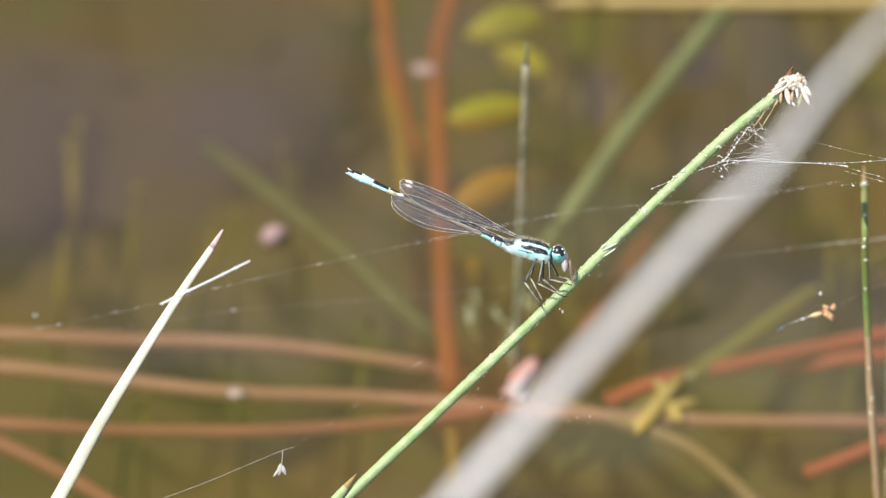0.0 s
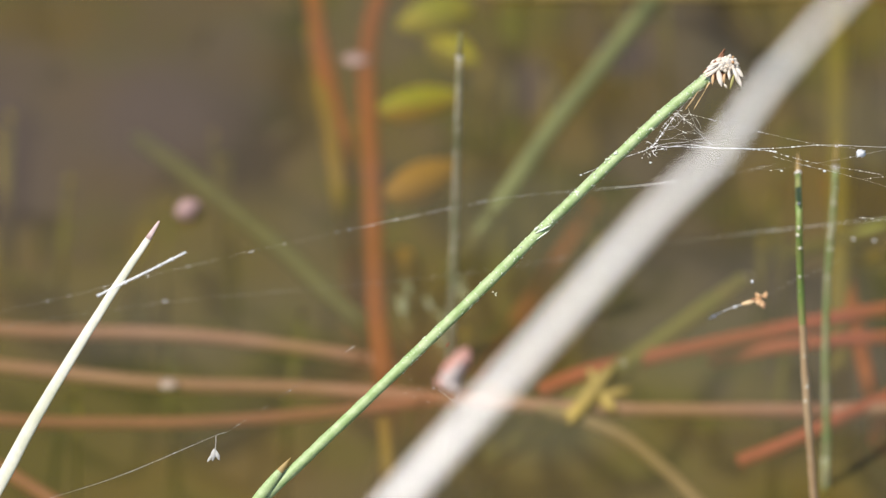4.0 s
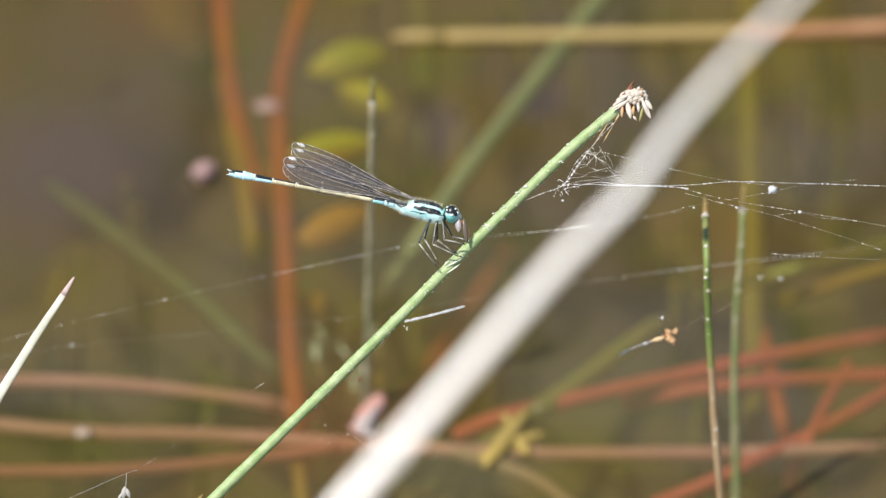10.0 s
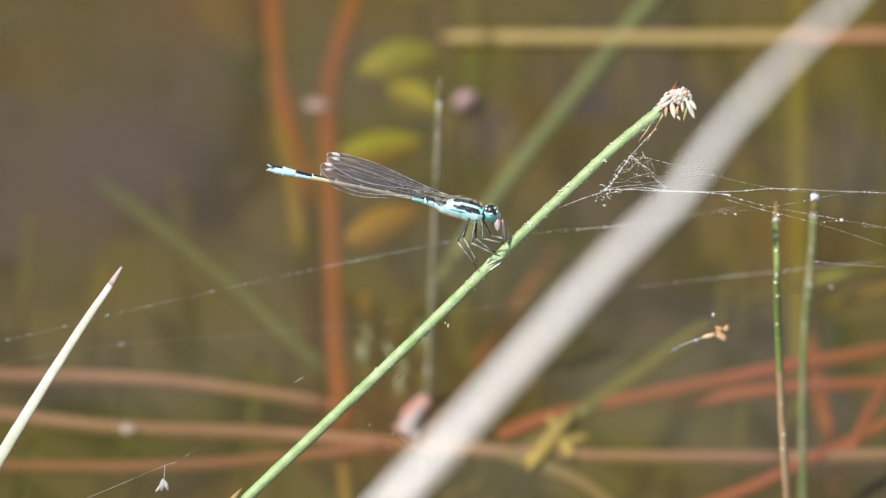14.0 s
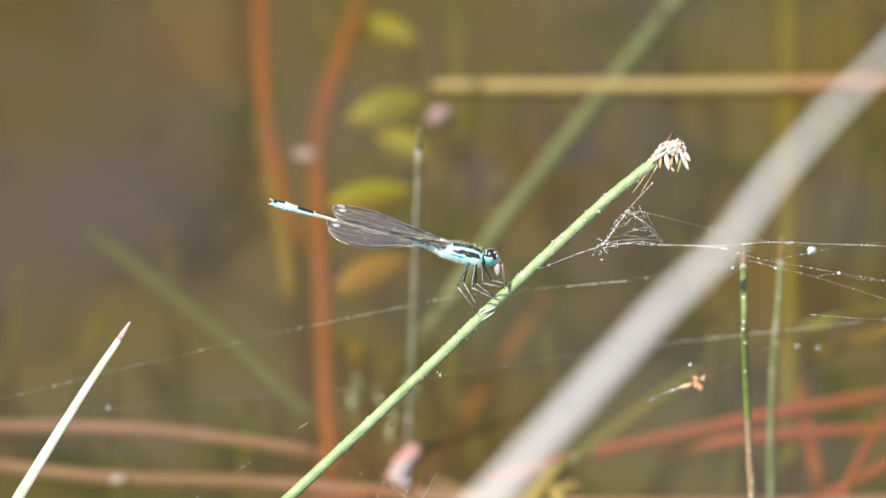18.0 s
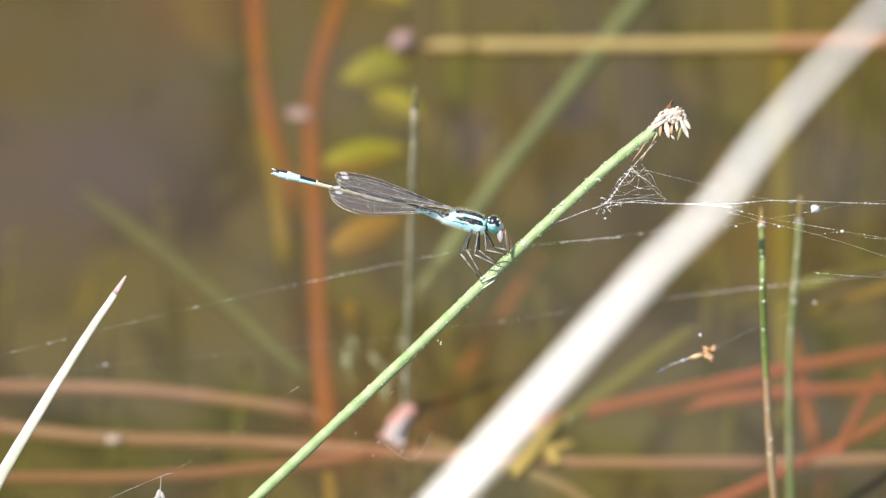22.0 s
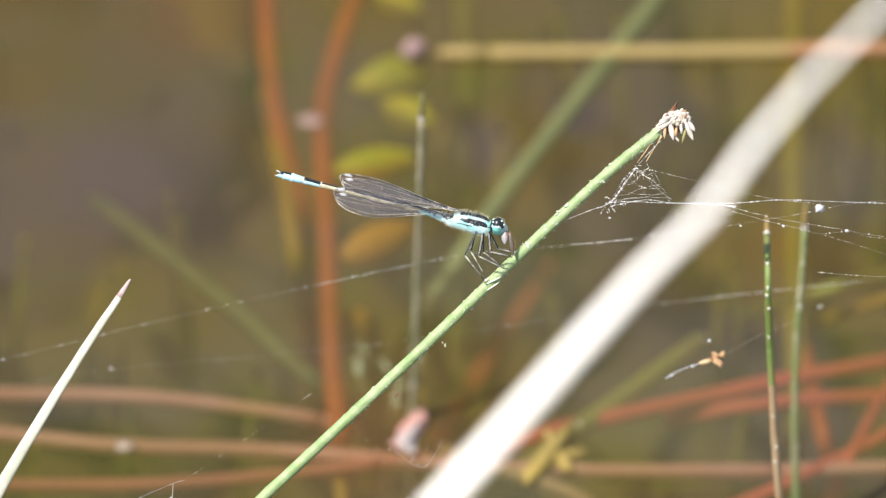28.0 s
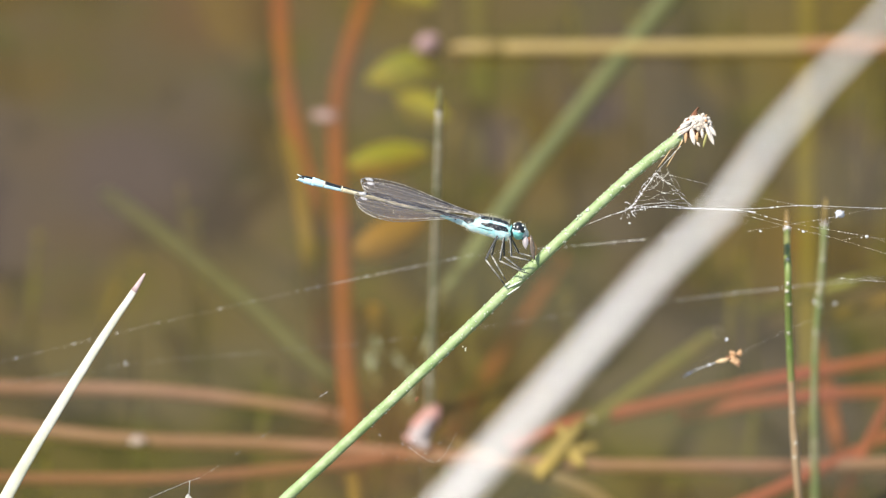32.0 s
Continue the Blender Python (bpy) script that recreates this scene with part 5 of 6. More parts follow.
# large offsets throw the strand out of view whenever it doesn't glint
LOOSE_GLINT = [
    (0, -75.7, 8.3, 0), (9.4, -75.7, -1.7, 0), (9.8, 5.9, 1.8, 0), (10, 5.9, 2.3, 0), (10.3, -5.9, -2.1, 0), (10.6, 3.5, 0.9, 0), (10.7, 3.5, 0.9, 0), (10.9, 90, 40, 0),
    (11.1, 90, 160, 0), (11.4, -120, 160, 0), (11.6, -120, -40, 0), (11.9, 1.2, 0.8, -2), (12.2, 1.2, 0.8, -2), (12.4, 90, 40, 0), (12.5, 60, 150, 0), (12.6, -100, 150, 0), (12.75, -90, -20, 0), (12.9, 0.8, 0.0, -4), (13.2, 0.8, 0.0, -4), (13.5, -8.2, -0.1, 0),
    (13.7, -90, -30, 0), (17.4, -31.0, -62.7, 0), (18.5, -40, -36.2, 0), (18.8, 7.1, 0.9, -4), (19, 7.6, 0.9, -6), (19.5, 6.4, 1.1, -6), (19.7, 56.4, 21.2, 0), (20.1, 110.0, 44.0, 0),
    (24, 117.1, 108.3, 0), (27, -118.6, 108.3, 0), (29, -75.7, -48.9, 0), (30.2, -60, -27.4, 0), (30.4, 7.3, 2.2, -4), (31, 6.7, 1.9, -4), (31.3, 6.7, 1.7, -4), (31.6, 50.9, 19.8, 0),
    (32, 110.0, 44.0, 0),
]
RUSH_SWAY = [
    (0, -1.63, 0), (0.5, -1.77, 0), (1, -1.95, 0), (1.5, -1.87, 0), (2, -1.72, 0), (2.5, -1.4, 0), (3, -1.35, 0), (3.5, -1.31, 0),
    (5.5, -1.36, 0), (6, -1.25, 0), (6.5, -1.47, 0), (7, -1.49, 0), (7.5, -1.82, 0), (8, -1.71, 0), (8.5, -1.47, 0), (9, -1.54, 0),
    (9.5, -1.78, 0), (10, -2, 0), (10.5, -0, 0), (11, -0.04, 0), (11.5, 1.6, 0), (12, 1.79, 0), (12.5, 1, 0), (13, 1.87, 0),
    (13.5, 0.68, 0), (14, 0.89, 0), (14.5, -0.71, 0), (15, -0.79, 0), (15.5, -1.69, 0), (17.5, -0.32, 0), (18, -1.92, 0), (18.5, -1.36, 0),
    (19, 1.25, 0), (19.5, 1.29, 0), (20, 0.99, 0), (20.5, 0.42, 0), (21, 1.12, 0), (21.5, 0.94, 0), (22, 1.06, 0), (22.5, 1.19, 0),
    (23, 1.13, 0), (23.5, 0.92, 0), (24, 0.69, 0), (24.5, -0.38, 0), (25, 0.06, 0), (25.5, -0.01, 0), (27.5, 0.13, 0), (28, 0.34, 0),
    (28.5, 0.33, 0), (29, 0.1, 0), (29.5, 0.04, 0), (30, -0.41, 0), (30.5, -0.06, 0), (31, 0, 0), (31.5, 0.85, 0), (32, 1.17, 0),
]
BACK_SWAY = [
    (0, -0.71, 0), (0.5, -0.73, 0), (1, -0.9, 0), (1.5, -0.71, 0), (2, -0.63, 0), (2.5, -0.81, 0), (3, -0.88, 0), (3.5, -0.64, 0),
    (5.5, -0.02, 0), (6, -0.21, 0), (6.5, -0.2, 0), (7, 0, 0), (7.5, -0.08, 0), (8, -0.18, 0), (8.5, -0.07, 0), (9, 0, 0),
    (9.5, -0.11, 0), (10, -0.23, 0), (10.5, 0.56, 0), (11, 0.6, 0), (11.5, 1, 0), (12, 1.6, 0), (12.5, 1.9, 0), (13, 1.9, 0),
    (13.5, 1.75, 0), (14, 2, 0), (14.5, 1.6, 0), (15, 1.4, 0), (15.5, 0.75, 0), (17.5, 0.75, 0), (18, 0.8, 0), (18.5, -0.14, 0),
    (19, 0.22, 0), (19.5, 0.93, 0), (20, 1.05, 0), (20.5, 1.12, 0), (21, 1.17, 0), (21.5, 1.19, 0), (22, 0.97, 0), (22.5, 1.1, 0),
    (23, 1.16, 0), (23.5, 1.05, 0), (24, 1.05, 0), (24.5, 0.43, 0), (25, 0.1, 0), (25.5, 0.12, 0), (27.5, 0.58, 0), (28, 0.47, 0),
    (28.5, 0.56, 0), (29, 0.54, 0), (29.5, 0.58, 0), (30, 0.25, 0), (30.5, -0.05, 0), (31, 0, 0), (31.5, 0.28, 0), (32, 0.93, 0),
]
FLORET_SWAY = [
    (0, -0.16, -0.32), (0.5, -0.21, -0.17), (1, -0.29, -0.42), (1.5, -0.1, -0.55), (2, 0.13, -0.55), (2.5, 0.18, -0.66), (3, 0.04, -0.36), (3.5, -0.03, -0.34),
    (5.5, -0.64, -0.02), (6, -0.34, -0.14), (6.5, -0.57, 0.14), (7, -0.6, -0), (7.5, -0.72, 0.28), (8, -0.41, 0.21), (8.5, -0.49, 0.25), (9, -0.46, 0.34),
    (9.5, -0.84, 0.66), (10, -0.62, 0.57), (10.5, 0.28, 0.4), (11, 0.24, 0.39), (11.5, 0.78, 0.22), (12, 0.36, 0.84), (12.5, 0.38, 0.75), (13, 1.01, 0.51),
    (13.5, 0.52, 0.23), (14, -0.06, 1.5), (14.5, -0.21, 0.61), (15, -0.42, 1.34), (15.5, -0.92, 0.89), (17.5, -0.55, -0.21), (18, -1.7, 1.14), (18.5, -1.39, 0.59),
    (19, 0.2, 0.03), (19.5, 0.56, -0.28), (20, 0.26, -0.07), (20.5, 0.02, -0.04), (21, 0.41, -0.24), (21.5, 0.25, -0.1), (22, 0.25, -0.3), (22.5, 0.5, -0.39),
    (23, 0.77, -0.76), (23.5, 0.44, -0.54), (24, 0.42, -0.61), (24.5, -0.32, -0.45), (25, -0.1, -0.41), (25.5, -0.15, -0.36), (27.5, -0.22, 0.16), (28, -0.02, -0.12),
    (28.5, -0.37, 0.18), (29, -0.14, 0.12), (29.5, -0.19, 0.13), (30, -0.75, 0.7), (30.5, -0.3, 0.21), (31, -0.23, 0), (31.5, 0.52, -0.42), (32, 0.52, -0.51),
]
HIGH_THREAD = [
    (0, 0, -0.6), (3, 0, -0.5), (5.5, 0, 0.4), (7, 0, -0.2), (9, 0, 0), (9.5, 0, 0.5), (10.5, 0, -1), (11, 0, -0.5), (12, 0, -0.3), (13, 0, -1), (13.5, 0, 0.6), (14.5, 0, 0.3), (15, 0, 1),
    (15.5, 0, 0.5), (17.5, 0, -0.7), (19, 0, -0.7), (20, 0, -0.3), (21, 0, 0), (22, 0, -0.3), (23.5, 0, -0.65), (25, 0, 0.1), (25.5, 0, 0.3), (27.5, 0, 0.5), (28, 0, 0.3), (30, 0, 0.1), (31, 0, -0.3), (32, 0, -0.3),
]
BACK_THREAD = [
    (0, 0, 0), (7, -0.5, 0.3), (9, -1, 0.6), (13, -0.5, 0.2), (15.5, -0.5, 0.3), (17.5, -1, -1.4), (19, -0.5, -1.6), (20, -0.9, -1.3), (22, -0.6, -1.06), (25, -1, -0.45), (28, -1.3, -0.7), (31, -1.4, -1.2), (32, -1.1, -0.8),
]
LOW_THREAD = [
    (0, -0.36, -2.4), (1, -0.3, -2.25), (2, 0.15, -2.1), (3, 0, -1.75), (3.5, 0, -1.9), (5.5, -1.8, -0.2), (6, -1.15, -1.4), (6.5, -1.25, -0.85), (7, -1.2, -1.3), (8, -0.85, -1.35), (9, -1, -0.75),
    (9.5, -1.3, -0.2), (10, -0.85, -0.4), (10.5, -0.5, -0.7), (11, -0.85, -1.25), (11.5, -0.9, -1.7), (12, -1.25, -0.5), (12.4, -0.8, -1), (14, -1.6, 0.2), (15, -1.2, 0.8), (19, 0.2, 0.4), (20, -0.3, 0.2),
    (31, 0, 0), (32, 0.3, -0.3),
]
STEM_SWAY = [
    (0, 0.28, -1.69), (0.5, 0.35, -1.48), (1, 0.28, -1.71), (1.5, 0.50, -1.70), (2, 0.84, -1.61), (2.5, 0.75, -1.49),
    (3, 0.87, -1.27), (3.5, 0.87, -1.29), (5.5, -2.08, 1.67), (6, -0.50, -0.69), (6.5, -0.78, 0.05), (7, -0.65, -0.27),
    (7.5, -0.49, -0.17), (8, -0.31, -0.35), (8.5, -0.24, -0.22), (9, -0.11, 0.14), (9.5, -0.66, 1.04), (10, 0.08, 0.56),
    (10.5, 0.66, -0.08), (11, -0.04, -0.34), (11.5, 0.00, -1.04), (12, -0.59, 0.50), (12.5, 0.29, -0.89), (13, 0.10, -0.11),
    (13.5, -0.54, 0.91), (14, -0.57, 1.04), (14.5, 0.30, 0.68), (15, -0.24, 1.70), (15.5, -0.02, 1.48), (17.5, 0.62, -1.31),
    (18, 0.11, 0.50), (18.5, 0.99, -0.15), (19, 1.29, -0.31), (19.5, 1.04, -0.71), (20, 0.84, -0.60), (20.5, 0.84, -0.44),
    (21, 0.82, -0.27), (21.5, 0.77, -0.43), (22, 0.84, -0.62), (22.5, 1.24, -1.21), (23, 1.26, -1.25), (23.5, 1.32, -1.46),
    (24, 1.07, -1.07), (24.5, 0.90, -1.02), (25, 0.72, -0.77), (25.5, 0.61, -0.50), (27.5, 0.20, 0.01), (28, -0.01, 0.03),
    (28.5, -0.07, 0.05), (29, 0.15, -0.18), (29.5, -0.14, 0.39), (30, 0.24, 0.20), (30.5, 0.06, 0.04), (31, 0.32, -0.38),
    (31.5, 0.50, -0.95), (32, 0.91, -1.12),
]
BLADE_SWAY = [
    (0, -2.54, -0.49), (0.5, -2.48, -0.28), (1, -2.33, -0.19), (1.5, -2.11, -0.28), (2, -1.88, -0.04), (2.5, -2.01, -0.04),
    (3, -1.76, 0.03), (3.5, -1.84, -0.22), (5.5, -2.47, -0.65), (6, -2.66, -0.52), (6.5, -2.40, -0.64), (7, -2.38, -0.51),
    (7.5, -2.35, -0.45), (8, -2.07, -0.53), (8.5, -1.85, -0.51), (9, -1.83, -0.47), (9.5, -1.94, -0.68), (10, -1.74, -1.50),
    (10.5, -1.39, -1.68), (11, -1.87, -1.15), (11.5, -2.26, -1.24), (12, -2.18, -1.64), (12.5, -1.81, -1.09), (13, -1.89, -1.62),
    (13.5, -2.36, -1.22), (14, -1.67, -0.67), (14.5, -1.22, -0.58), (15, -1.41, -0.13), (15.5, -1.14, -0.28), (17.5, 0.34, -0.73),
    (18, 0.70, -1.27), (18.5, 1.14, -1.45), (19, 0.97, -1.07), (19.5, 0.69, -0.95), (20, 0.60, -0.73), (20.5, 0.83, -0.59),
    (21, 0.81, -0.42), (21.5, 0.76, -0.43), (22, 0.84, -0.50), (22.5, 0.91, -0.30), (23, 0.81, -0.25), (23.5, 0.66, -0.43),
    (24, 0.62, -0.13), (24.5, 0.45, 0.03), (25, 0.37, 0.17), (25.5, 0.38, 0.30), (27.5, 0.19, 0.04), (28, -0.03, -0.01),
    (28.5, -0.19, -0.12), (29, -0.08, -0.25), (29.5, -0.15, -0.23), (30, 0.02, -0.31), (30.5, -0.38, -0.48), (31, -0.24, -0.45),
    (31.5, -0.16, -0.15), (32, 0.15, -0.04),
]
WEB_SWAY = [
    (0, -0.05, -1.04), (2.5, -0.05, -1.04), (3, -0.03, -0.81), (3.5, -0.12, -0.92), (5.5, -1.20, 0.64), (6, -0.94, 0.12),
    (6.5, -1.11, -0.01), (7, -1.09, -0.33), (7.5, -0.73, -0.14), (8, -0.66, -0.20), (8.5, -0.57, -0.27), (9, -0.66, 0.09),
    (9.5, -1.10, 0.99), (10, -0.46, 0.07), (10.5, 0.11, -1.01), (11, -0.38, -0.51), (11.5, -0.22, -0.22), (12, -1.01, 0.36),
    (12.5, -0.34, -1.00), (13, -0.42, -0.76), (13.5, -1.47, 1.82), (14, -1.24, -0.18), (14.5, -0.48, -0.30), (15, -1.01, 0.84),
    (15.5, -0.92, 0.57), (17.5, 0.37, -1.72), (18, -0.26, -1.01), (18.5, 0.51, -1.79), (19, 1.12, -1.20), (19.5, 0.86, -1.08),
    (20, 0.77, -0.96), (20.5, 0.66, -0.68), (21, 0.53, -0.63), (21.5, 0.81, -0.55), (22, 0.88, -0.97), (22.5, 1.28, -1.78),
    (23, 1.30, -1.71), (23.5, 1.36, -2.03), (24, 0.78, -1.65), (24.5, 0.72, -1.38), (25, 0.75, -1.14), (25.5, 0.21, -0.31),
    (27.5, 0.02, -0.23), (28, 0.03, 0.00), (28.5, -0.14, 0.14), (29, 0.08, -0.53), (29.5, -0.21, 0.04), (30, 0.07, -0.69),
    (30.5, -0.33, -0.20), (31, 0.14, -1.17), (31.5, 0.43, -1.18), (32, 0.85, -1.24),
]
REED_SWAY = [
    (0, 21.88, 10), (0.5, 23.46, 10), (1, 23.52, 7), (1.5, 23.32, -6), (2, 22.83, -6), (2.5, 22.64, -13), (3, 23.30, -7), (3.5, 23.76, -8),
    (5.5, 24.68, -7), (6, 23.00, -8), (6.5, 23.97, -12), (7, 24.25, -15), (7.5, 22.71, -15), (8, 22.47, -15), (8.5, 22.91, -15), (9, 22.01, -15),
    (9.5, 21.12, -15), (10, 23.46, -12), (10.5, 24.33, -9), (11, 22.10, -15), (11.5, 21.52, -13), (12, 17.19, -17), (12.5, 18.58, -12), (13, 16.68, -4),
    (13.5, 20.77, -8), (14, 23.44, -8), (14.5, 25.28, -3), (15, 23.56, -3), (15.5, 24.29, -3), (17.5, 27.83, -4), (18, 31.15, 0), (18.5, 28.03, -7),
    (19, 27.85, -15), (19.5, 29.14, -17), (20, 29.34, -4), (20.5, 29.77, -3), (21, 29.61, -15), (21.5, 30.65, -13), (22, 30.90, -15), (22.5, 31.34, -16),
    (23, 29.67, -6), (23.5, 29.74, -8), (24, 29.78, -16), (24.5, 29.72, -16), (25, 29.39, -16), (25.5, 28.58, -16), (27.5, 28.54, -16), (28, 28.13, -16),
    (28.5, 28.49, -16), (29, 27.56, -16), (29.5, 27.83, -16), (30, 26.39, -16), (30.5, 26.54, -16), (31, 25.94, -15), (31.5, 26.87, -13), (32, 28.43, -4),
]
FLY = [
    (0, -7.25, -5.44, -6), (1, -7.28, -5.31, -6), (2, -6.80, -5.07, -6), (3, -6.70, -4.82, -6), (3.4, -6.79, -4.86, -6), (3.5, -6.80, -5.02, -3),
    (3.6, -7.80, -3.02, -8), (3.8, -25.00, 60.00, -15), (4.2, -40.00, 150.00, -15), (5.2, -40.00, 150.00, -10), (5.6, -30.00, 60.00, -8), (5.7, -16.00, 36.00, -8),
    (5.8, -14.61, 14.94, -12), (5.9, -6.30, 7.27, -14), (6, -1.71, 2.77, -2), (6.1, -1.71, 3.13, -5), (6.2, -1.84, 3.24, -5), (6.3, -1.82, 3.20, -5),
    (6.4, -1.88, 3.30, -5), (6.6, -1.82, 3.28, -5), (6.8, -2.02, 3.24, -5), (6.9, -1.98, 3.11, -5), (7, -1.94, 2.98, -5), (7.1, -1.84, 3.04, -5),
    (7.2, -1.73, 3.03, -5), (7.4, -1.73, 3.21, -5), (7.7, -1.75, 3.14, -5), (8, -1.47, 3.33, -5), (8.5, -1.40, 3.01, -5), (9, -1.56, 3.56, -5),
    (9.5, -1.98, 4.21, -5), (10, -1.14, 3.86, -5), (10.5, -0.73, 3.23, -5), (10.8, -1.06, 3.07, -5), (10.9, -1.02, 3.17, -8), (11, -0.90, 4.01, -14),
    (11.1, -0.78, 3.79, -12), (11.2, -0.83, 3.29, -9), (11.3, -1.27, 2.84, -7), (11.5, -1.63, 2.50, -5), (11.8, -1.75, 3.13, -5), (12, -1.70, 3.73, -5),
    (12.3, -0.32, 3.25, -5), (12.4, -0.88, 0.82, 8), (12.5, -2.03, 0.43, 9), (12.6, -0.94, 3.18, -5), (12.7, -0.68, 3.32, -5), (13, -0.66, 3.33, -5),
    (13.5, -1.50, 3.57, -5), (14, -2.22, 4.15, -5), (14.5, -1.75, 3.51, -5), (15, -1.63, 4.98, -5), (15.5, -2.17, 4.73, -5), (17.5, -0.39, 2.89, -5),
    (18, -0.92, 4.62, -5), (18.5, 0.02, 3.72, -5), (19, 0.50, 3.95, -5), (19.5, 0.34, 3.61, -5), (20, 0.14, 3.72, -5), (20.5, 0.15, 3.88, -5),
    (21, 0.13, 4.04, -5), (21.5, 0.08, 3.86, -5), (22, 0.15, 3.67, -5), (22.5, 0.55, 3.09, -5), (23, 0.57, 3.04, -5), (23.5, 0.64, 2.85, -5),
    (24, 0.38, 3.24, -5), (24.5, 0.20, 3.29, -5), (25, 0.02, 3.54, -5), (25.5, -0.08, 3.80, -5), (27.5, -0.49, 4.32, -5), (28, -0.71, 4.34, -5),
    (28.5, -0.76, 4.36, -5), (29, -0.54, 4.12, -5), (29.5, -0.83, 4.69, -5), (30, -0.45, 4.50, -5), (30.5, -0.63, 4.34, -5), (31, -0.37, 3.93, -5),
    (31.5, -0.19, 3.35, -5), (32, 0.23, 3.16, -5),
]
TAIL = [
    (0, -1.4), (1, -0.3), (2, 1.3), (3, 0.2), (3.4, 3.4), (3.5, 0.9), (3.6, 0.0), (3.8, 0.0), (4.2, 0.0),
    (5.2, 0.0), (5.6, 0.0), (5.7, 0.0), (5.8, 10.3), (5.9, 9.2), (6, 10.7), (6.1, 14.1), (6.2, 19.9), (6.3, 27.8),
    (6.4, 20.4), (6.6, 16.7), (6.8, 17.1), (6.9, 13.0), (7, 27.9), (7.1, 42.0), (7.2, 19.0), (7.4, 14.4), (7.7, 16.1),
    (8, 34.7), (8.5, 29.7), (9, 22.7), (9.5, 16.0), (10, 11.1), (10.5, 15.9), (10.8, 12.7), (10.9, 2.4), (11, 6.2),
    (11.1, 11.5), (11.2, 20.7), (11.3, 16.1), (11.5, 11.5), (11.8, 11.1), (12, 12.0), (12.3, 2.3), (12.4, 12.6), (12.5, 21.8),
    (12.6, 7.3), (12.7, 9.7), (13, 13.9), (13.5, 14.5), (14, 10.9), (14.5, 12.1), (15, 11.3), (15.5, 9.2), (17.5, 7.9),
    (18, 6.8), (18.5, 6.7), (19, 9.0), (19.5, 7.6), (20, 7.6), (20.5, 7.6), (21, 7.6), (21.5, 7.7), (22, 7.6),
    (22.5, 7.6), (23, 7.6), (23.5, 7.6), (24, 7.6), (24.5, 7.6), (25, 7.6), (25.5, 7.6), (27.5, 7.6), (28, 7.6),
    (28.5, 7.6), (29, 7.6), (29.5, 7.6), (30, 7.6), (30.5, 7.6), (31, 7.6), (31.5, 7.6), (32, 7.7),
]
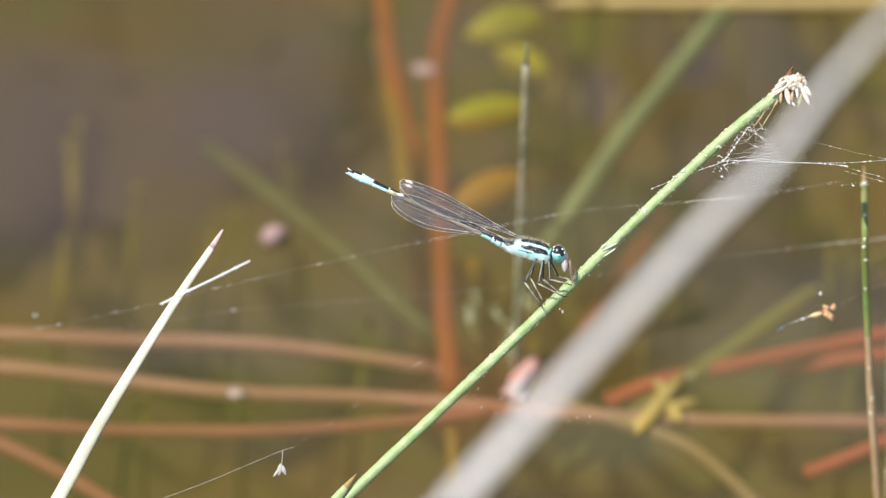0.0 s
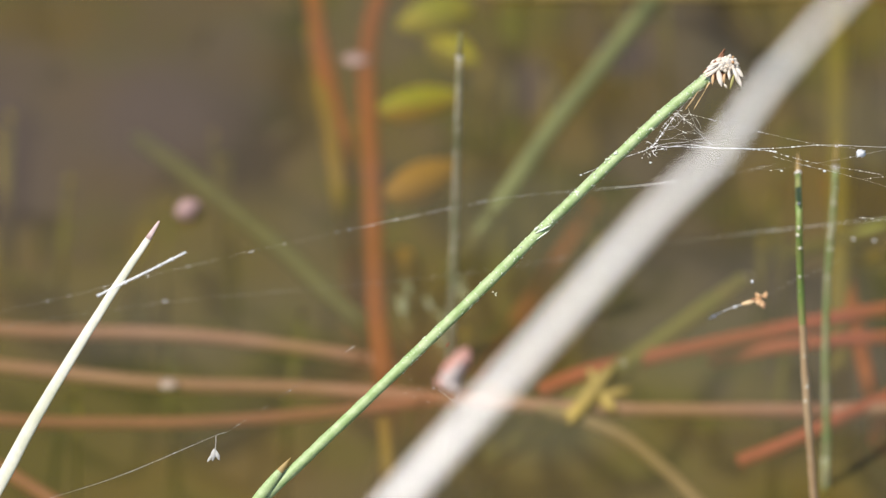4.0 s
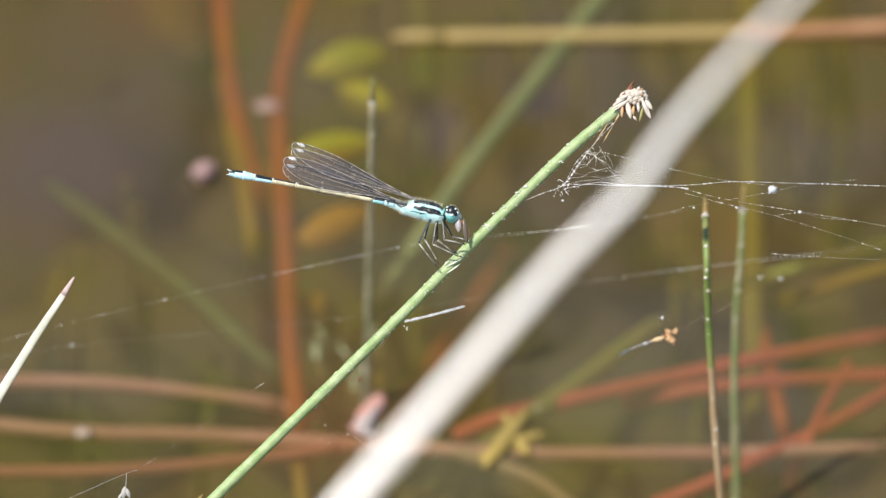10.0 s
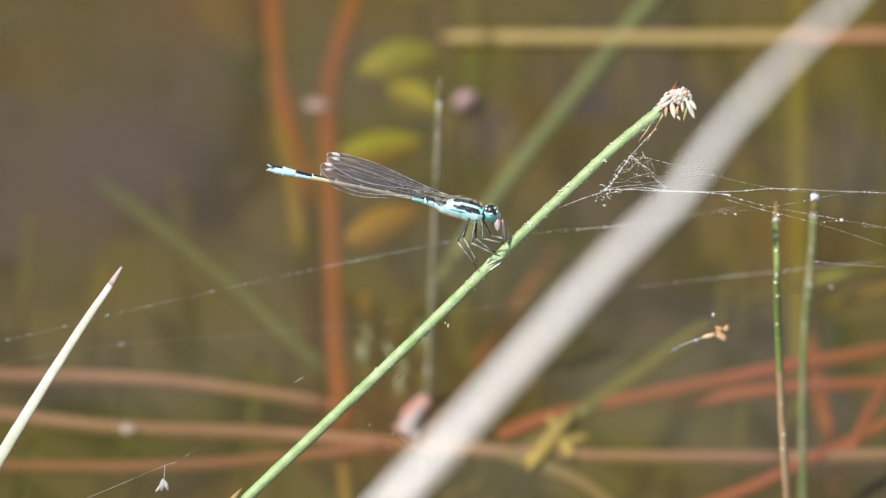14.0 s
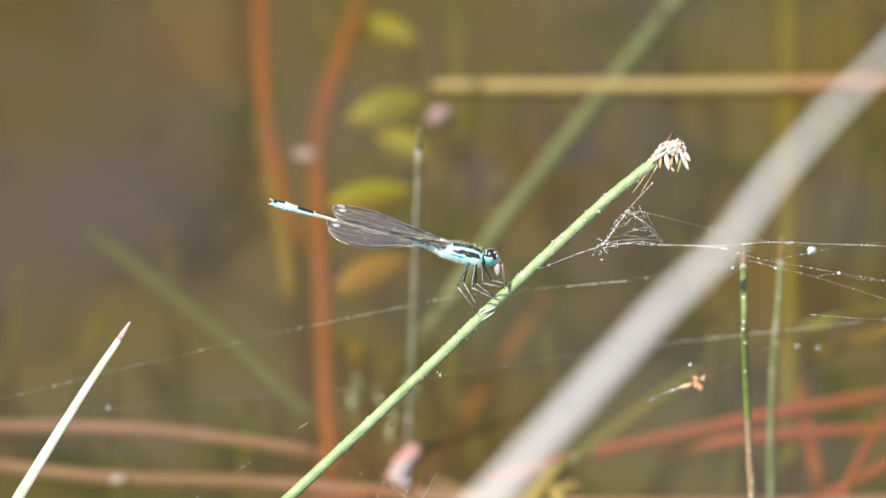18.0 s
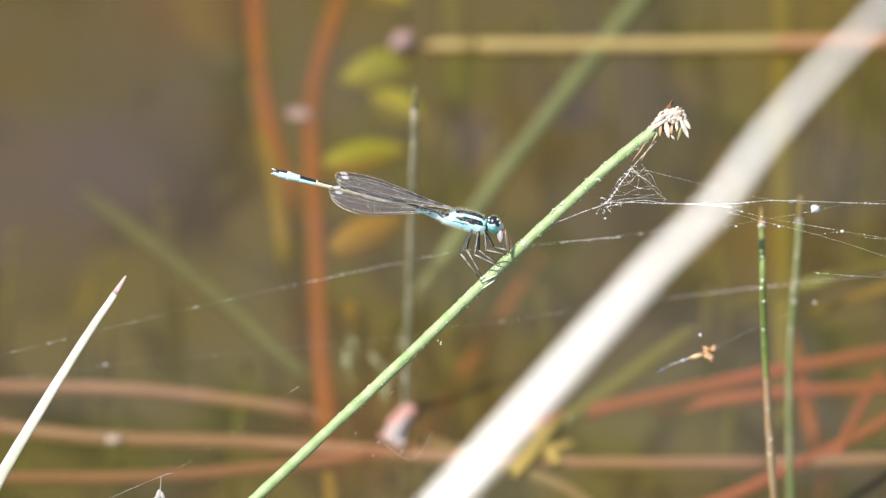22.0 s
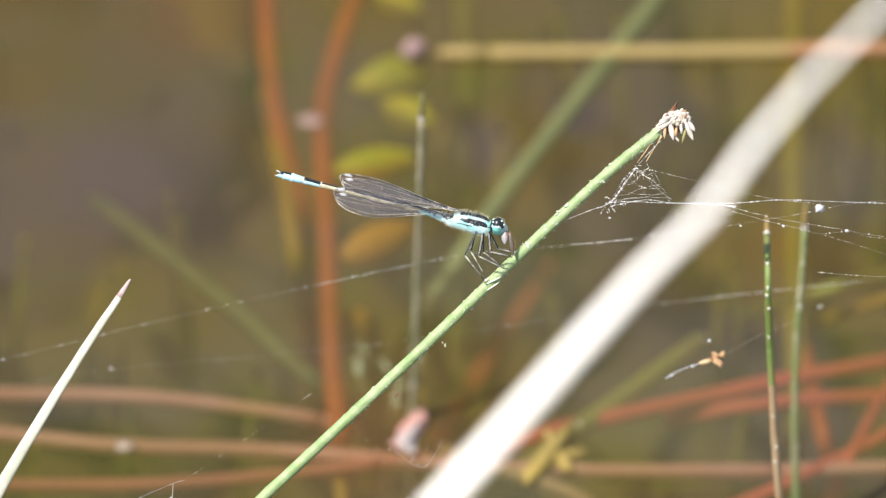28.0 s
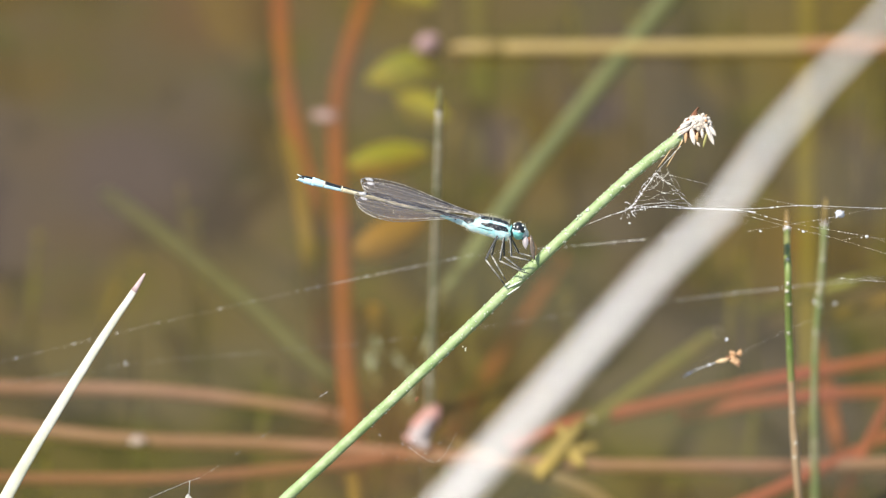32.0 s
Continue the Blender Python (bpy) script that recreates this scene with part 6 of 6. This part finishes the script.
WINGS = [
    (0, 4.2, 3.4, 3.9, 3.0), (1, 4.2, 3.4, 3.9, 3.0), (2, 4.2, 3.4, 3.9, 3.0), (3, 4.2, 3.4, 3.9, 3.0), (3.4, 4, 2, 3, 1), (3.5, 34, -6, 9, -3),
    (3.6, 10, 7.5, 9, 6), (3.8, 40, 30, 36, 24), (4.2, 10, 7.5, 9, 6), (5.2, 40, 30, 36, 24), (5.6, 10, 7.5, 9, 6), (5.7, 40, 30, 36, 24),
    (5.8, 18, 6.9, 15, 2.4), (5.9, 38, 20.8, 32.8, 13), (6, 26, 18.4, 23.2, 14.2), (6.1, 8, 6.2, 6.7, 4.3), (6.2, 6, 4.8, 4.9, 3.1), (6.3, 7, 5.5, 5.8, 3.7),
    (6.4, 5, 4, 4, 2.5), (6.6, 3, 2.5, 2.2, 1.3), (6.8, 2, 1.8, 1.3, 0.7), (6.9, 2, 1.8, 1.3, 0.7), (7, 0, 0.2, -0.5, -0.5), (7.1, -2, -1.2, -2.3, -1.7),
    (7.2, 0, 0.2, -0.5, -0.5), (7.4, 0, 0.2, -0.5, -0.5), (7.7, -2, -1.2, -2.3, -1.7), (8, -1, -0.5, -1.4, -1.1), (8.5, -1, -0.5, -1.4, -1.1), (9, -2, -1.2, -2.3, -1.7),
    (9.5, 4, 3.2, 3.1, 1.9), (10, 5, 4, 4, 2.5), (10.5, 3, 2.5, 2.2, 1.3), (10.8, -3, -2, -4, -3), (10.9, 36, -2, 30, 4), (11, 59, -28, 58, -2),
    (11.1, 60, -25, 59, 5), (11.2, 59, -20, 57, 11), (11.3, 39, 0, 35, 16), (11.5, 17, 13, 14.8, 9.7), (11.8, 13, 10, 11.2, 7.3), (12, 8, 6.2, 6.7, 4.3),
    (12.3, 9, 7, 7.6, 4.9), (12.4, 9, 6.8, 8.1, 5.4), (12.5, 48, 36, 43.2, 28.8), (12.6, 8, 6.2, 6.7, 4.3), (12.7, 4, 3.2, 3.1, 1.9), (13, 0, 0.2, -0.5, -0.5),
    (13.5, 0, 0.2, -0.5, -0.5), (14, -1, -0.5, -1.4, -1.1), (14.5, -2, -1.2, -2.3, -1.7), (15, -1, -2.4, -1.4, -2.6), (15.5, -5, -6.5, -5, -6.5), (17.5, -5, -6.5, -5, -6.5),
    (18, -5, -6.5, -5, -6.5), (18.5, -5, -6.5, -5, -6.5), (19, -5, -6.5, -5, -6.5), (19.5, -5, -6.5, -5, -6.5), (20, -5, -6.5, -5, -6.5), (20.5, -5, -6.5, -5, -6.5),
    (21, -5, -6.5, -5, -6.5), (21.5, -5, -6.5, -5, -6.5), (22, -5, -6.5, -5, -6.5), (22.5, -5, -6.5, -5, -6.5), (23, -5, -6.5, -5, -6.5), (23.5, -5, -6.5, -5, -6.5),
    (24, -5, -6.5, -5, -6.5), (24.5, -5, -6.5, -5, -6.5), (25, -5, -6.5, -5, -6.5), (25.5, -5, -6.5, -5, -6.5), (27.5, -5, -6.5, -5, -6.5), (28, -5, -6.5, -5, -6.5),
    (28.5, -5, -6.5, -5, -6.5), (29, -5, -6.5, -5, -6.5), (29.5, -5, -6.5, -5, -6.5), (30, -5, -6.5, -5, -6.5), (30.5, -5, -6.5, -5, -6.5), (31, -5, -6.5, -5, -6.5),
    (31.5, -5, -6.5, -5, -6.5), (32, -5, -6.5, -5, -6.5),
]


def drift(ob, rows, d=0.0):
    """Sways a rooted thing bodily: millimetres across and up, by time."""
    rest = ob.location.copy()
    walk(ob, [(t, Matrix.Translation(rest + (u * RIGHT + v * UP) * MM * (REACH + d) / REACH)) for t, u, v in rows])


def motions():
    for ob, rows in ((petal, PETAL),):
        rest = ob.location.copy()
        walk(ob, [(t, Matrix.Translation(on(u, v, rest.z))) for t, u, v in rows])
    walk(loose, [(t, Matrix.Translation(loose_rest + u * MM * RIGHT + v * MM * UP) @ Matrix.Rotation(radians(a), 4, FORE)) for t, u, v, a in LOOSE_GLINT])
    foot, top = perch_rush.location.copy(), at(29.21, 15.5, 0.0)
    lean = {True: Matrix.Rotation(radians(-0.85), 4, FORE), False: Matrix.Identity(4)}
    walk(perch_rush, [(t, Matrix.Translation(top + (u * RIGHT + v * UP) * MM) @ lean[t < 16] @ Matrix.Translation(foot - top)) for t, u, v in STEM_SWAY])
    drift(web, WEB_SWAY)
    drift(dry_blade, BLADE_SWAY)
    # the strand slides out of view while its glint is off
    shown = lambda t: t < 6.2 or 12.6 < t < 13.3
    drift(glint, [(t, u - (0 if shown(t) else 26), v) for t, u, v in BLADE_SWAY])
    drift(rush_a, RUSH_SWAY, 0.03)
    drift(rush_b, RUSH_SWAY, 0.065)
    drift(rush_c, BACK_SWAY, 0.07)
    drift(floret, FLORET_SWAY, 0.022)
    drift(thread_a, HIGH_THREAD, 0.032)
    drift(thread_b, BACK_THREAD, 0.048)
    drift(thread_c, LOW_THREAD)
    walk(dead_reed, [(t, Matrix.Translation(REED_BASE + at(u, 0, REED_D) - at(27.48, 0, REED_D)) @ Matrix.Rotation(radians(a), 4, REED_WAY)) for t, u, a in REED_SWAY])
    body = [(t, Matrix.Translation(at(u, v, -0.0012)) @ BODY @ Matrix.Rotation(radians(-a), 4, "Y")) for t, u, v, a in FLY]
    walk(hunter, body)
    walk(prey, body)
    walk(hunter_tail, [(t, Matrix.Rotation(radians(-a), 4, "Y")) for t, a in TAIL])
    for i, ob in enumerate(hunter_wings):
        hinge = Matrix.Translation(ob.location)
        spread = lambda t, lift, twist: (lift, twist) if 10.85 < t < 11.25 else (0, 0)
        turns = [(t, a[i], *spread(t, *((0, 0), (0, 25), (0, 0), (10, -45))[i])) for t, *a in WINGS]
        fan = lambda t: radians((19, 21, -19, -21)[i]) if t > 15.2 else 0.0
        walk(ob, [(t, hinge @ Matrix.Rotation(radians(a + b + (0.7 if t > 15.2 else 0)), 4, "Y") @ Matrix.Rotation(fan(t), 4, "Z") @ Matrix.Rotation(radians(c), 4, "X")) for t, a, b, c in turns])
    flight = [(0, -90, 160, 180, -0.22), (1.7, -90, 160, 180, -0.22), (1.8, -60, 75, 180, -0.22), (1.9, -23.4, 22, 196, -0.22), (2.0, 1.9, -19.0, 217, -0.22), (2.1, 20, -50, 228, -0.22), (2.2, 40, -100, 228, -0.22),
              (3.2, -40, -90, 60, -0.13), (3.4, -12, -54, 76, -0.09), (3.5, -3.7, -42.5, 90, -0.08), (3.6, 0, -54, 90, -0.09), (3.8, 6, -110, 90, -0.13), (32, 6, -110, 90, -0.13)]
    walk(passer, [(t, Matrix.Translation(at(u, v, d)) @ BODY @ Matrix.Rotation(radians(-a), 4, "Y")) for t, u, v, a, d in flight])
    for i, ob in enumerate(passer_wings):
        hinge = Matrix.Translation(ob.location)
        beat = [(0, 20), (1.7, 20)] + [(1.8 + 0.0333 * k, 70 if k % 2 else 0) for k in range(12)] + [(3.3, 20)] + [(3.3333 + 0.0333 * k, 70 if k % 2 else 0) for k in range(10)] + [(32, 20)]
        walk(ob, [(t, hinge @ Matrix.Rotation(radians(a), 4, "Y")) for t, a in beat])


motions()
